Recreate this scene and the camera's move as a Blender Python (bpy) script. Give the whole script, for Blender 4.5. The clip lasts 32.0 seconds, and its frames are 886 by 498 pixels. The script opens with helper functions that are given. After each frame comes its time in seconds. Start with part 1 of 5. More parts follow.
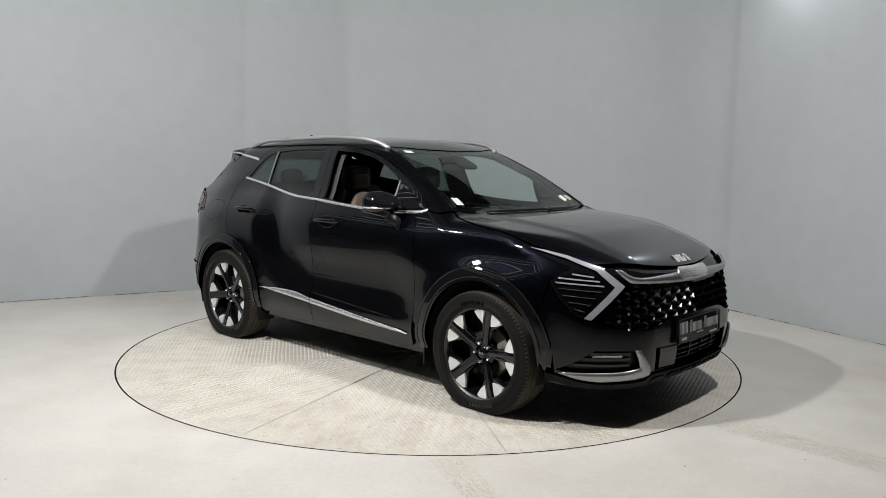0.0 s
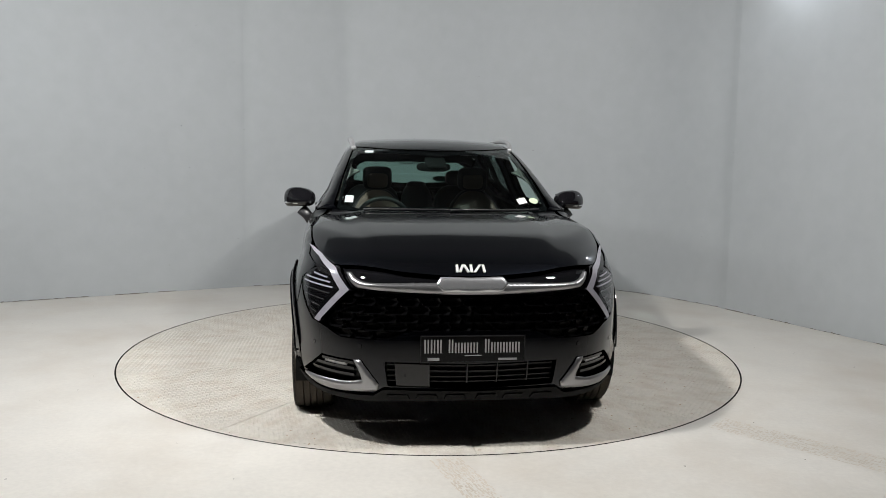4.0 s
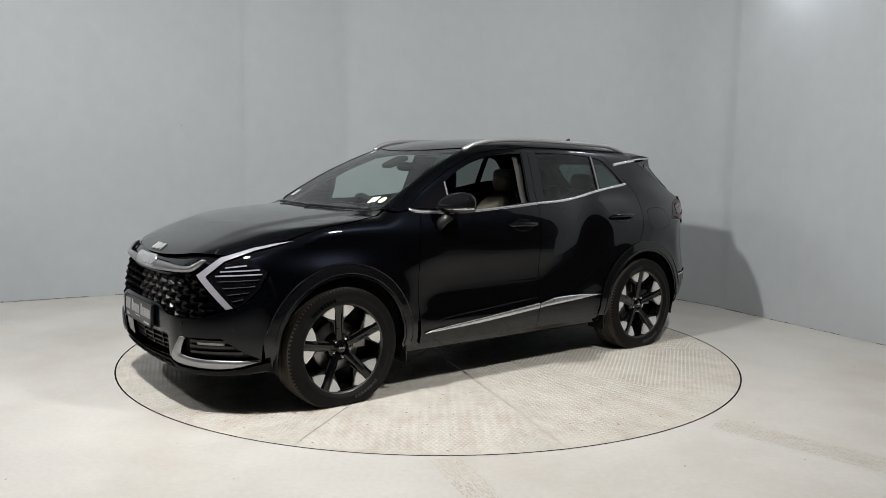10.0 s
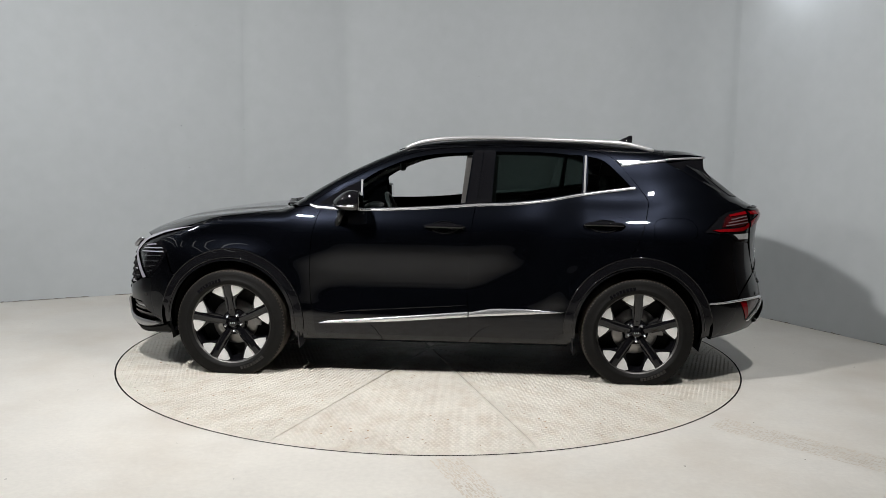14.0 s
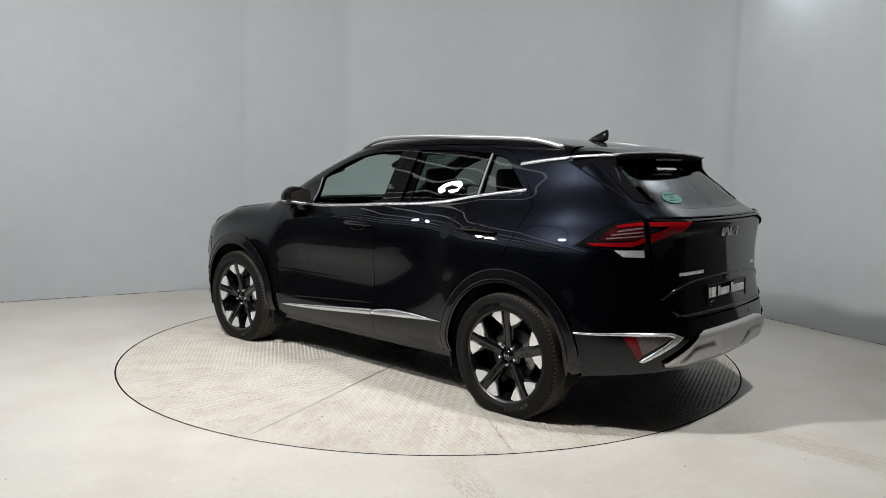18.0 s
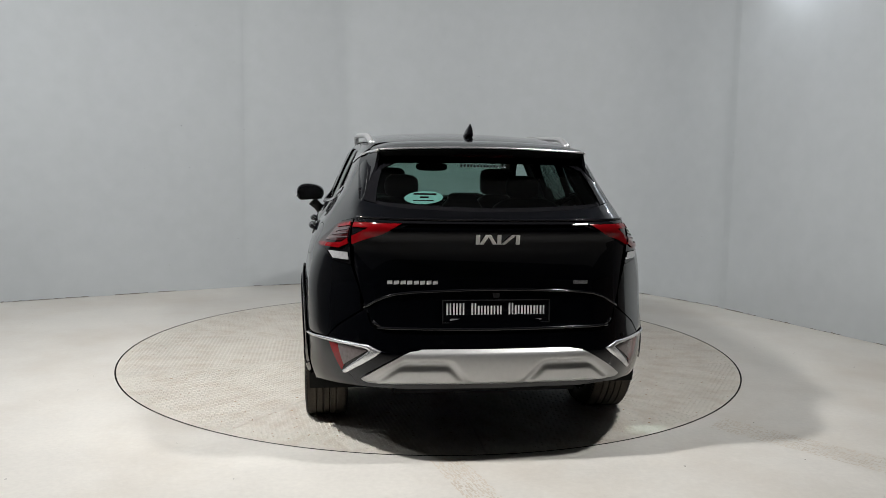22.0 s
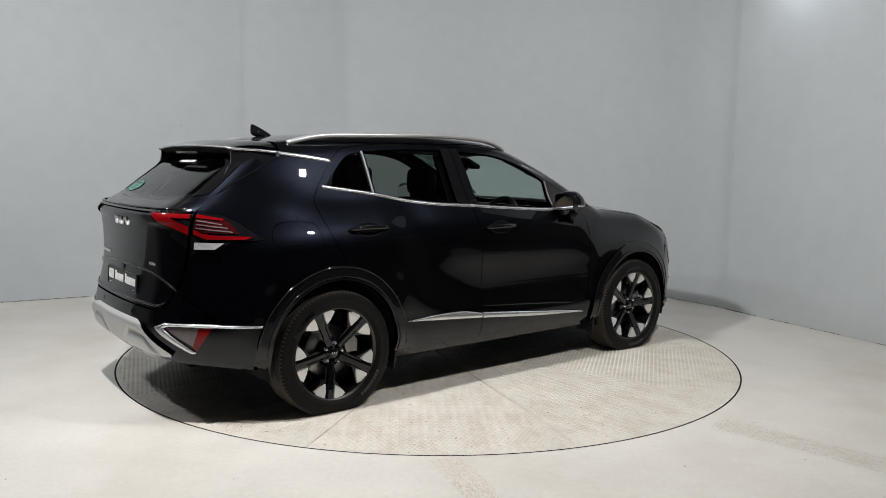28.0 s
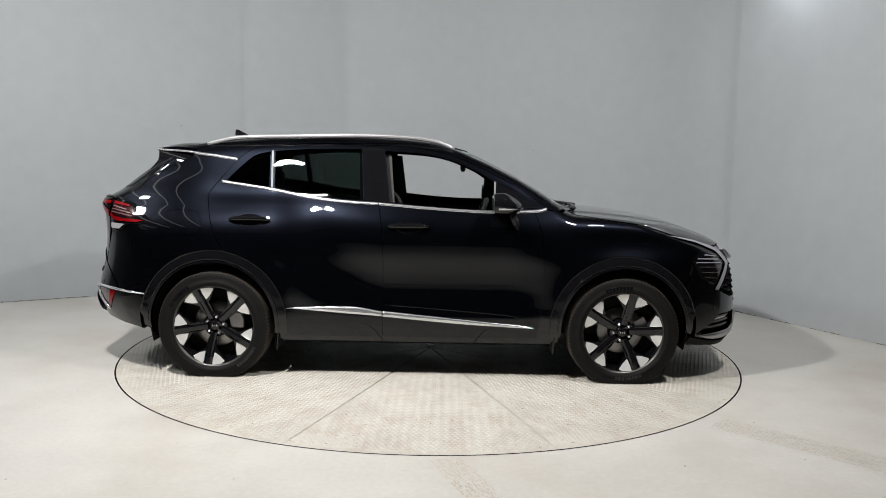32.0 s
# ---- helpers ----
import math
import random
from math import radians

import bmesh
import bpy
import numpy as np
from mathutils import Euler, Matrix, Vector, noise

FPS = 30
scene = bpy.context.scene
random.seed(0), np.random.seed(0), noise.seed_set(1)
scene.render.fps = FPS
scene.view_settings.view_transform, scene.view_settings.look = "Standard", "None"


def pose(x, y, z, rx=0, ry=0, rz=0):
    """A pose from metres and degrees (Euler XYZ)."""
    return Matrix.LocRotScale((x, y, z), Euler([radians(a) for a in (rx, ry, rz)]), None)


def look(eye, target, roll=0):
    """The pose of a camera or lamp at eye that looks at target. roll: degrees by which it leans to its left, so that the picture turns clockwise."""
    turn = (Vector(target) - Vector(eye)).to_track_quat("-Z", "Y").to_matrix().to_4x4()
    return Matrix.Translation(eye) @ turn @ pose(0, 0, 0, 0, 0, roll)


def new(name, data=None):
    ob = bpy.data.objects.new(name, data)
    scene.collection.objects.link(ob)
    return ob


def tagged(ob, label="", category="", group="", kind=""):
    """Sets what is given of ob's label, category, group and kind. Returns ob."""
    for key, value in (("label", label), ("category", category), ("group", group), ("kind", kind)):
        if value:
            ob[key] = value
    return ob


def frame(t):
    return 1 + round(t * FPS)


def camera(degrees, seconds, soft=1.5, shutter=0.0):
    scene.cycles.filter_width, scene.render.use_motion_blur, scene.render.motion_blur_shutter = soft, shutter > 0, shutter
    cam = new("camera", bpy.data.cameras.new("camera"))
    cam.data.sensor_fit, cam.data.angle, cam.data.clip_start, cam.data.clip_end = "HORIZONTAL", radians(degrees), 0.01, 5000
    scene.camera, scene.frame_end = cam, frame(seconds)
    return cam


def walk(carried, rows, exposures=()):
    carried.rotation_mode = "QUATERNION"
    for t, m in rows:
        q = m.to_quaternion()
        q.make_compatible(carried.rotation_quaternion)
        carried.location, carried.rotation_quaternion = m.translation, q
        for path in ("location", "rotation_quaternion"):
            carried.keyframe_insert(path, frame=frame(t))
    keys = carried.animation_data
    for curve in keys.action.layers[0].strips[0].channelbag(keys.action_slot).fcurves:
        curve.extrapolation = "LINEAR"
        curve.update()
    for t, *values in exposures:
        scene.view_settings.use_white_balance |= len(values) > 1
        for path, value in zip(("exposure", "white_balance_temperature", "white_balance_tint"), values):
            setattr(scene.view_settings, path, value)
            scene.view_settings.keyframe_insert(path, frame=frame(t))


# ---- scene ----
from mathutils import geometry

# ---------------------------------------------------------------- camera
CLIP = 32.0
cam = camera(58.9, CLIP, soft=0.55)
EYE = Vector((0.0, -5.967, 1.433))
TILT, YAW, LEAN = radians(-6.355), radians(0.829), 0.927
AHEAD = Vector((math.sin(YAW) * math.cos(TILT), math.cos(YAW) * math.cos(TILT), math.sin(TILT)))
walk(cam, [(0.0, look(EYE, EYE + AHEAD, LEAN)), (CLIP, look(EYE, EYE + AHEAD, LEAN))], [(0.0, 0.0), (CLIP, 0.0)])

# ---------------------------------------------------------------- world and lamps
world = bpy.data.worlds.new("world")
scene.world = world
world.use_nodes = True
world.node_tree.nodes["Background"].inputs[0].default_value = (0.80, 0.88, 1.0, 1)
world.node_tree.nodes["Background"].inputs[1].default_value = 0.006


def area(name, at, target, w, h, watts, colour=(1.0, 0.985, 0.965)):
    """A lamp face that shines towards target."""
    data = bpy.data.lights.new(name, "AREA")
    data.shape, data.size, data.size_y, data.energy, data.color = "RECTANGLE", w, h, watts, colour
    ob = new(name, data)
    ob.matrix_world = look(at, target)
    return ob


FLOODS = [((-1.80, -2.7, 3.7), (0.7, 0.9, 0.3), 190), ((1.9, -2.4, 3.7), (-0.7, 0.9, 0.3), 98)]
for at, target, watts in FLOODS:
    d = (Vector(target) - Vector(at)).normalized()
    area("floodlight_beam", Vector(at) + d * 0.05, target, 0.19, 0.16, watts)
WALL_LAMP = (3.05, 1.15, 3.45)
area("wall_lamp_beam", Vector(WALL_LAMP) + Vector((0.03, -0.02, -0.05)), (3.52, 0.85, 2.75), 0.22, 0.16, 5.5, (0.86, 0.92, 1.0))
# fill lamp out of view, added to brighten the left wall
LEFT_FILL = (-4.4, -1.6, 3.7)
area("left_fill_beam", Vector(LEFT_FILL) + Vector((0.03, 0.05, -0.05)), (-2.4, 1.4, 0.6), 0.30, 0.24, 62, (0.96, 0.98, 1.0))


# ---------------------------------------------------------------- materials
def mat(name, base, rough=0.5, metal=0.0, coat=0.0, spec=0.5, noise_scale=0.0, vary=0.0, bump=0.0, bump_scale=0.0, rough_vary=0.0, stain=None):
    """A surface with colour that varies at two scales and a fine relief."""
    m = bpy.data.materials.new(name)
    m.use_nodes = True
    nt = m.node_tree
    b = nt.nodes["Principled BSDF"]
    b.inputs["Base Color"].default_value = (*base, 1)
    b.inputs["Roughness"].default_value = rough
    b.inputs["Metallic"].default_value = metal
    b.inputs["Coat Weight"].default_value = coat
    b.inputs["Coat Roughness"].default_value = 0.02
    b.inputs["Specular IOR Level"].default_value = spec
    tc = nt.nodes.new("ShaderNodeTexCoord")
    if vary > 0:
        n1 = nt.nodes.new("ShaderNodeTexNoise")
        n1.inputs["Scale"].default_value, n1.inputs["Detail"].default_value = noise_scale, 6
        n2 = nt.nodes.new("ShaderNodeTexNoise")
        n2.inputs["Scale"].default_value, n2.inputs["Detail"].default_value = noise_scale * 11, 4
        add = nt.nodes.new("ShaderNodeMath")
        add.operation = "ADD"
        nt.links.new(tc.outputs["Object"], n1.inputs["Vector"])
        nt.links.new(tc.outputs["Object"], n2.inputs["Vector"])
        nt.links.new(n1.outputs["Fac"], add.inputs[0])
        nt.links.new(n2.outputs["Fac"], add.inputs[1])
        ramp = nt.nodes.new("ShaderNodeMapRange")
        ramp.inputs["From Min"].default_value, ramp.inputs["From Max"].default_value = 0.6, 1.4
        ramp.inputs["To Min"].default_value, ramp.inputs["To Max"].default_value = 1 - vary, 1 + vary
        nt.links.new(add.outputs[0], ramp.inputs["Value"])
        mix = nt.nodes.new("ShaderNodeMix")
        mix.data_type, mix.blend_type = "RGBA", "MULTIPLY"
        mix.inputs["Factor"].default_value = 1.0
        mix.inputs[6].default_value = (*base, 1)
        nt.links.new(ramp.outputs[0], mix.inputs[7])
        nt.links.new(mix.outputs[2], b.inputs["Base Color"])
        if rough_vary > 0:
            rr = nt.nodes.new("ShaderNodeMapRange")
            rr.inputs["From Min"].default_value, rr.inputs["From Max"].default_value = 0.6, 1.4
            rr.inputs["To Min"].default_value, rr.inputs["To Max"].default_value = max(0.0, rough - rough_vary), rough + rough_vary
            nt.links.new(add.outputs[0], rr.inputs["Value"])
            nt.links.new(rr.outputs[0], b.inputs["Roughness"])
    if stain is not None:
        # patches of another colour, stretched along one way
        colour, size, amount, stretch = stain
        mp = nt.nodes.new("ShaderNodeMapping")
        mp.inputs["Scale"].default_value = stretch
        n4 = nt.nodes.new("ShaderNodeTexNoise")
        n4.inputs["Scale"].default_value, n4.inputs["Detail"].default_value, n4.inputs["Roughness"].default_value = size, 8, 0.62
        nt.links.new(tc.outputs["Object"], mp.inputs["Vector"])
        nt.links.new(mp.outputs[0], n4.inputs["Vector"])
        cut = nt.nodes.new("ShaderNodeMapRange")
        cut.inputs["From Min"].default_value, cut.inputs["From Max"].default_value, cut.inputs["To Max"].default_value = 0.46, 0.72, amount
        nt.links.new(n4.outputs["Fac"], cut.inputs["Value"])
        over = nt.nodes.new("ShaderNodeMix")
        over.data_type = "RGBA"
        nt.links.new(cut.outputs[0], over.inputs["Factor"])
        nt.links.new(mix.outputs[2], over.inputs[6])
        over.inputs[7].default_value = (*colour, 1)
        nt.links.new(over.outputs[2], b.inputs["Base Color"])
    if bump > 0:
        n3 = nt.nodes.new("ShaderNodeTexNoise")
        n3.inputs["Scale"].default_value, n3.inputs["Detail"].default_value = bump_scale, 5
        nt.links.new(tc.outputs["Object"], n3.inputs["Vector"])
        bp = nt.nodes.new("ShaderNodeBump")
        bp.inputs["Strength"].default_value, bp.inputs["Distance"].default_value = bump, 0.01
        nt.links.new(n3.outputs["Fac"], bp.inputs["Height"])
        nt.links.new(bp.outputs[0], b.inputs["Normal"])
    return m


def glass(name, tint, rough=0.0, refl=0.06):
    """A thin pane: clear or tinted, with a mirror-like gloss."""
    m = bpy.data.materials.new(name)
    m.use_nodes = True
    nt = m.node_tree
    out = nt.nodes["Material Output"]
    nt.nodes.remove(nt.nodes["Principled BSDF"])
    tr = nt.nodes.new("ShaderNodeBsdfTransparent")
    tr.inputs[0].default_value = (*tint, 1)
    gl = nt.nodes.new("ShaderNodeBsdfGlossy")
    gl.inputs["Roughness"].default_value = rough
    lw = nt.nodes.new("ShaderNodeLayerWeight")
    lw.inputs[0].default_value = 0.5
    pw = nt.nodes.new("ShaderNodeMath")
    pw.operation = "POWER"
    pw.inputs[1].default_value = 4.0
    fr = nt.nodes.new("ShaderNodeMath")
    fr.operation = "MULTIPLY_ADD"
    fr.inputs[1].default_value, fr.inputs[2].default_value = 0.85, refl
    nt.links.new(lw.outputs["Facing"], pw.inputs[0])
    nt.links.new(pw.outputs[0], fr.inputs[0])
    mx = nt.nodes.new("ShaderNodeMixShader")
    nt.links.new(fr.outputs[0], mx.inputs[0])
    nt.links.new(tr.outputs[0], mx.inputs[1])
    nt.links.new(gl.outputs[0], mx.inputs[2])
    nt.links.new(mx.outputs[0], out.inputs[0])
    return m


def glowing(name, colour, strength):
    m = bpy.data.materials.new(name)
    m.use_nodes = True
    b = m.node_tree.nodes["Principled BSDF"]
    b.inputs["Base Color"].default_value = (*colour, 1)
    b.inputs["Emission Color"].default_value = (*colour, 1)
    b.inputs["Emission Strength"].default_value = strength
    return m


PAINT = mat("black_metallic_paint", (0.0032, 0.0039, 0.0062), 0.36, 0.85, 1.0, 0.04, 1.7, 0.12)
PAINT.node_tree.nodes["Principled BSDF"].inputs["Coat IOR"].default_value = 1.42
GLOSS = mat("gloss_black_plastic", (0.005, 0.005, 0.006), 0.018, 0.0, 0.0, 0.5, 5.0, 0.2)
GRILLE = mat("dark_gloss_grille_plastic", (0.004, 0.004, 0.0045), 0.22, 0.0, 0.0, 0.25, 5.0, 0.2)
SATIN = mat("satin_black_plastic", (0.012, 0.012, 0.013), 0.38, 0.0, 0.0, 0.4, 9.0, 0.25, 0.06, 400)
DARK = mat("underbody_black", (0.008, 0.008, 0.008), 0.8, 0, 0, 0.2, 7.0, 0.3)
CHROME = mat("satin_chrome", (0.74, 0.75, 0.77), 0.24, 0.85, 0, 0.5, 6.0, 0.06)
SILVER = mat("silver_paint", (0.46, 0.46, 0.47), 0.36, 0.7, 0.3, 0.5, 4.0, 0.06, 0.03, 300)
FOG_TRIM = mat("dark_satin_silver", (0.30, 0.30, 0.31), 0.30, 0.85, 0.3, 0.5, 4.0, 0.06, 0.03, 300)
SKID = mat("matt_silver_paint", (0.50, 0.50, 0.50), 0.36, 0.55, 0, 0.5, 4.0, 0.06, 0.03, 300)
MACHINED = mat("machined_alloy", (0.78, 0.78, 0.77), 0.38, 0.45, 0, 0.5, 12.0, 0.06)
RUBBER = mat("tyre_rubber", (0.008, 0.0078, 0.0075), 0.55, 0, 0, 0.12, 14.0, 0.3, 0.15, 250)
TREAD = mat("dusty_tread_rubber", (0.070, 0.060, 0.050), 0.85, 0, 0, 0.2, 10.0, 0.35, 0.2, 180)
DISC = mat("worn_brake_disc", (0.24, 0.235, 0.23), 0.34, 0.9, 0, 0.5, 30.0, 0.2)
STEEL = mat("brake_steel", (0.09, 0.088, 0.085), 0.40, 1.0, 0, 0.5, 20.0, 0.2)
DARK_RED = mat("dark_red_lamp_lens", (0.035, 0.003, 0.004), 0.08, 0, 1.0, 0.5, 20.0, 0.15)
SMOKED_LENS = mat("smoked_lamp_lens", (0.12, 0.10, 0.10), 0.12, 0.1, 0.6, 0.5, 70.0, 0.3)
RED_LENS = mat("red_lamp_lens", (0.16, 0.002, 0.004), 0.12, 0, 0.4, 0.2, 20.0, 0.15)
CLEAR_LENS = mat("clear_lamp_lens", (0.50, 0.50, 0.51), 0.10, 0.2, 1.0, 0.5, 60.0, 0.25)
LED_LENS = mat("frosted_led_lens", (0.55, 0.54, 0.60), 0.15, 0.0, 1.0, 0.5, 80.0, 0.35)
DRL = mat("white_light_guide", (0.27, 0.262, 0.30), 0.22, 0.0, 1.0, 0.5, 30.0, 0.12)
WINDSCREEN = glass("windscreen_glass", (0.58, 0.71, 0.67))
PRIVACY = glass("privacy_glass", (0.19, 0.225, 0.215))
TAILGLASS = glass("rear_tinted_glass", (0.42, 0.58, 0.54), 0.0, 0.035)
LAMP_GLASS = glass("lamp_cover_glass", (0.80, 0.80, 0.82))
TAN = mat("taupe_leather", (0.145, 0.112, 0.088), 0.5, 0, 0, 0.4, 8.0, 0.15, 0.12, 160)
BLACK_LEATHER = mat("black_leather", (0.02, 0.02, 0.021), 0.5, 0, 0, 0.4, 8.0, 0.2, 0.12, 160)
HEADLINER = mat("grey_headliner_cloth", (0.30, 0.29, 0.28), 0.9, 0, 0, 0.2, 30.0, 0.12)
LINING = mat("grey_pillar_lining", (0.055, 0.053, 0.051), 0.8, 0, 0, 0.2, 30.0, 0.12)
MIRROR = mat("mirror_glass", (0.75, 0.78, 0.80), 0.02, 1.0)
LAMP_GREY = mat("grey_lamp_bar", (0.09, 0.075, 0.08), 0.3, 0, 0, 0.4, 12.0, 0.08)
WHITE = mat("white_print", (0.82, 0.82, 0.82), 0.5, 0, 0, 0.4, 12.0, 0.08)
PAPER = mat("pale_paper_sticker", (0.50, 0.56, 0.56), 0.5, 0, 0, 0.4, 60.0, 0.25)
GREY_PRINT = mat("grey_print", (0.36, 0.36, 0.37), 0.5, 0, 0, 0.4, 12.0, 0.08)
SEAL = mat("grey_window_seal", (0.17, 0.17, 0.175), 0.45, 0, 0, 0.4, 12.0, 0.08)
MINT = mat("mint_green_sticker", (0.05, 0.145, 0.125), 0.5, 0, 0, 0.4, 12.0, 0.08)
LIME = mat("pale_lime_sticker", (0.50, 0.60, 0.42), 0.5, 0, 0, 0.4, 12.0, 0.08)
WALL = mat("grey_wall_paint", (0.416, 0.440, 0.454), 0.55, 0, 0, 0.35, 0.6, 0.05, 0.05, 3.0, 0.08)
FLOOR_BACK = mat("dark_reflection_floor", (0.10, 0.095, 0.09), 0.6, 0, 0, 0.3, 0.9, 0.25)
# brown put on an unseen wall in place of shelving the car reflects
WALL_EAST = mat("shelf_brown_wall", (0.10, 0.065, 0.045), 0.7, 0, 0, 0.3, 0.8, 0.5)
WALL_BACK = mat("dark_workshop_wall", (0.07, 0.07, 0.07), 0.7, 0, 0, 0.3, 0.8, 0.3)
FLOOR = mat("pale_painted_concrete", (0.62, 0.60, 0.56), 0.38, 0, 0, 0.4, 3.1, 0.09, 0.12, 60.0, 0.10, ((0.44, 0.38, 0.31), 0.9, 0.5, (1.0, 1.0, 1.0)))
PLATE = mat("worn_painted_steel_plate", (0.58, 0.55, 0.495), 0.46, 0, 0, 0.4, 2.3, 0.15, 0.2, 90.0, 0.10, ((0.32, 0.22, 0.14), 5.0, 0.38, (1.0, 1.6, 1.0)))
RUST = mat("brown_rust", (0.30, 0.19, 0.11), 0.8, 0, 0, 0.2, 15.0, 0.4)
# studs coloured paler than PLATE, putting the light on their relief into paint
STUD = mat("pale_lit_relief_stud", (0.60, 0.575, 0.52), 0.42, 0, 0, 0.4, 2.3, 0.12, 0.1, 90.0, 0.10, ((0.38, 0.26, 0.17), 5.0, 0.28, (1.0, 1.6, 1.0)))
TYRE_PRINT = mat("faint_brown_tyre_print", (0.57, 0.515, 0.445), 0.6, 0, 0, 0.3, 9.0, 0.15)
JOINT = mat("grey_joint_dirt", (0.16, 0.14, 0.12), 0.9, 0, 0, 0.1, 15, 0.4)
# near-black that paints the shade of the turntable gap; also colours the grit
RIM_DARK = mat("gap_shade_and_grit", (0.012, 0.011, 0.010), 0.9, 0, 0, 0.1, 15, 0.3)
CEILING = mat("dark_ceiling_sheet", (0.05, 0.05, 0.052), 0.7, 0, 0, 0.3, 0.7, 0.2)
LED = glowing("led_panel", (1.0, 0.98, 0.95), 14.0)
TUBE = glowing("strip_light", (1.0, 0.99, 0.96), 1.3)
HOUSING = mat("lamp_housing", (0.03, 0.03, 0.03), 0.5, 0, 0, 0.4, 8.0, 0.2)


# ---------------------------------------------------------------- building tools
def mesh_part(name, verts, faces, material, parent, label="", smooth=True, normals=None):
    """One mesh object from arrays, under a thing or a part."""
    me = bpy.data.meshes.new(name)
    me.from_pydata([tuple(map(float, v)) for v in verts], [], [tuple(map(int, f)) for f in faces])
    me.materials.append(material)
    me.shade_smooth() if smooth else me.shade_flat()
    if normals is not None:
        me.normals_split_custom_set_from_vertices([tuple(map(float, n)) for n in normals])
    ob = new(name, me)
    ob.parent = parent
    if label:
        ob["label"] = label
    return ob


def part(name, bm, material, parent, label="", smooth=True, bevel=0.0):
    if bevel > 0:
        bmesh.ops.bevel(bm, geom=list(bm.edges), offset=bevel, segments=2, affect="EDGES", clamp_overlap=True)
    bmesh.ops.recalc_face_normals(bm, faces=list(bm.faces))
    me = bpy.data.meshes.new(name)
    bm.to_mesh(me)
    bm.free()
    me.materials.append(material)
    if smooth:
        me.shade_smooth()
        me.set_sharp_from_angle(angle=radians(35))
    ob = new(name, me)
    ob.parent = parent
    if label:
        ob["label"] = label
    return ob


def box(lo, hi, m=None):
    bm = bmesh.new()
    bmesh.ops.create_cube(bm, size=1.0)
    lo, hi = Vector(lo), Vector(hi)
    for v in bm.verts:
        v.co = Vector([(lo[i] + hi[i]) / 2 + v.co[i] * (hi[i] - lo[i]) for i in range(3)])
    if m is not None:
        bm.transform(m)
    return bm


def lathe(profile, n=64, axis="y", closed=False):
    """Profile of (radius, along) turned round an axis: verts and faces."""
    P = np.array(profile, float)
    a = np.linspace(0, 2 * math.pi, n, endpoint=False)
    r, l = P[:, 0][:, None], P[:, 1][:, None] + 0 * a[None]
    c, s = r * np.cos(a), r * np.sin(a)
    V = np.stack([c, l, s] if axis == "y" else [c, s, l], -1).reshape(-1, 3)
    k = len(P)
    F = []
    for i in range(k if closed else k - 1):
        j = (i + 1) % k
        for q in range(n):
            w = (q + 1) % n
            F.append((i * n + q, j * n + q, j * n + w, i * n + w))
    return V, F


def curve(pts, step=0.02, corners=()):
    """A smooth line through points; it turns sharply at the corners named by their index."""
    P = [np.array(p, float) for p in pts]
    out = []
    cuts = sorted({0, len(P) - 1, *corners})
    for a, b in zip(cuts[:-1], cuts[1:]):
        for i in range(a, b):
            p1, p2 = P[i], P[i + 1]
            p0 = P[i - 1] if i > a else 2 * p1 - p2
            p3 = P[i + 2] if i + 2 <= b else 2 * p2 - p1
            n = max(1, int(np.ceil(np.linalg.norm(p2 - p1) / step)))
            for t in np.arange(n) / n:
                out.append(0.5 * (2 * p1 + (p2 - p0) * t + (2 * p0 - 5 * p1 + 4 * p2 - p3) * t ** 2 + (3 * p1 - p0 - 3 * p2 + p3) * t ** 3))
    out.append(P[-1])
    return [tuple(p) for p in out]


def poly(pts, step=0.02):
    """A closed outline of straight sides, cut into short steps."""
    out = []
    for p, q in zip(pts, [*pts[1:], pts[0]]):
        p, q = np.array(p, float), np.array(q, float)
        n = max(1, int(np.ceil(np.linalg.norm(q - p) / step)))
        out += [tuple(p + (q - p) * k / n) for k in range(n)]
    return out


def inside(P, loop):
    L = np.array(loop)
    x, y = P[:, 0][:, None], P[:, 1][:, None]
    x0, y0 = L[:, 0][None], L[:, 1][None]
    x1, y1 = np.roll(L[:, 0], -1)[None], np.roll(L[:, 1], -1)[None]
    dy = np.where(np.abs(y1 - y0) < 1e-12, 1e-12, y1 - y0)
    hit = ((y0 > y) != (y1 > y)) & (x < (x1 - x0) * (y - y0) / dy + x0)
    return hit.sum(1) % 2 == 1


def near(P, loop):
    L = np.array(loop)
    return np.sqrt(((P[:, None] - L[None]) ** 2).sum(-1).min(1))


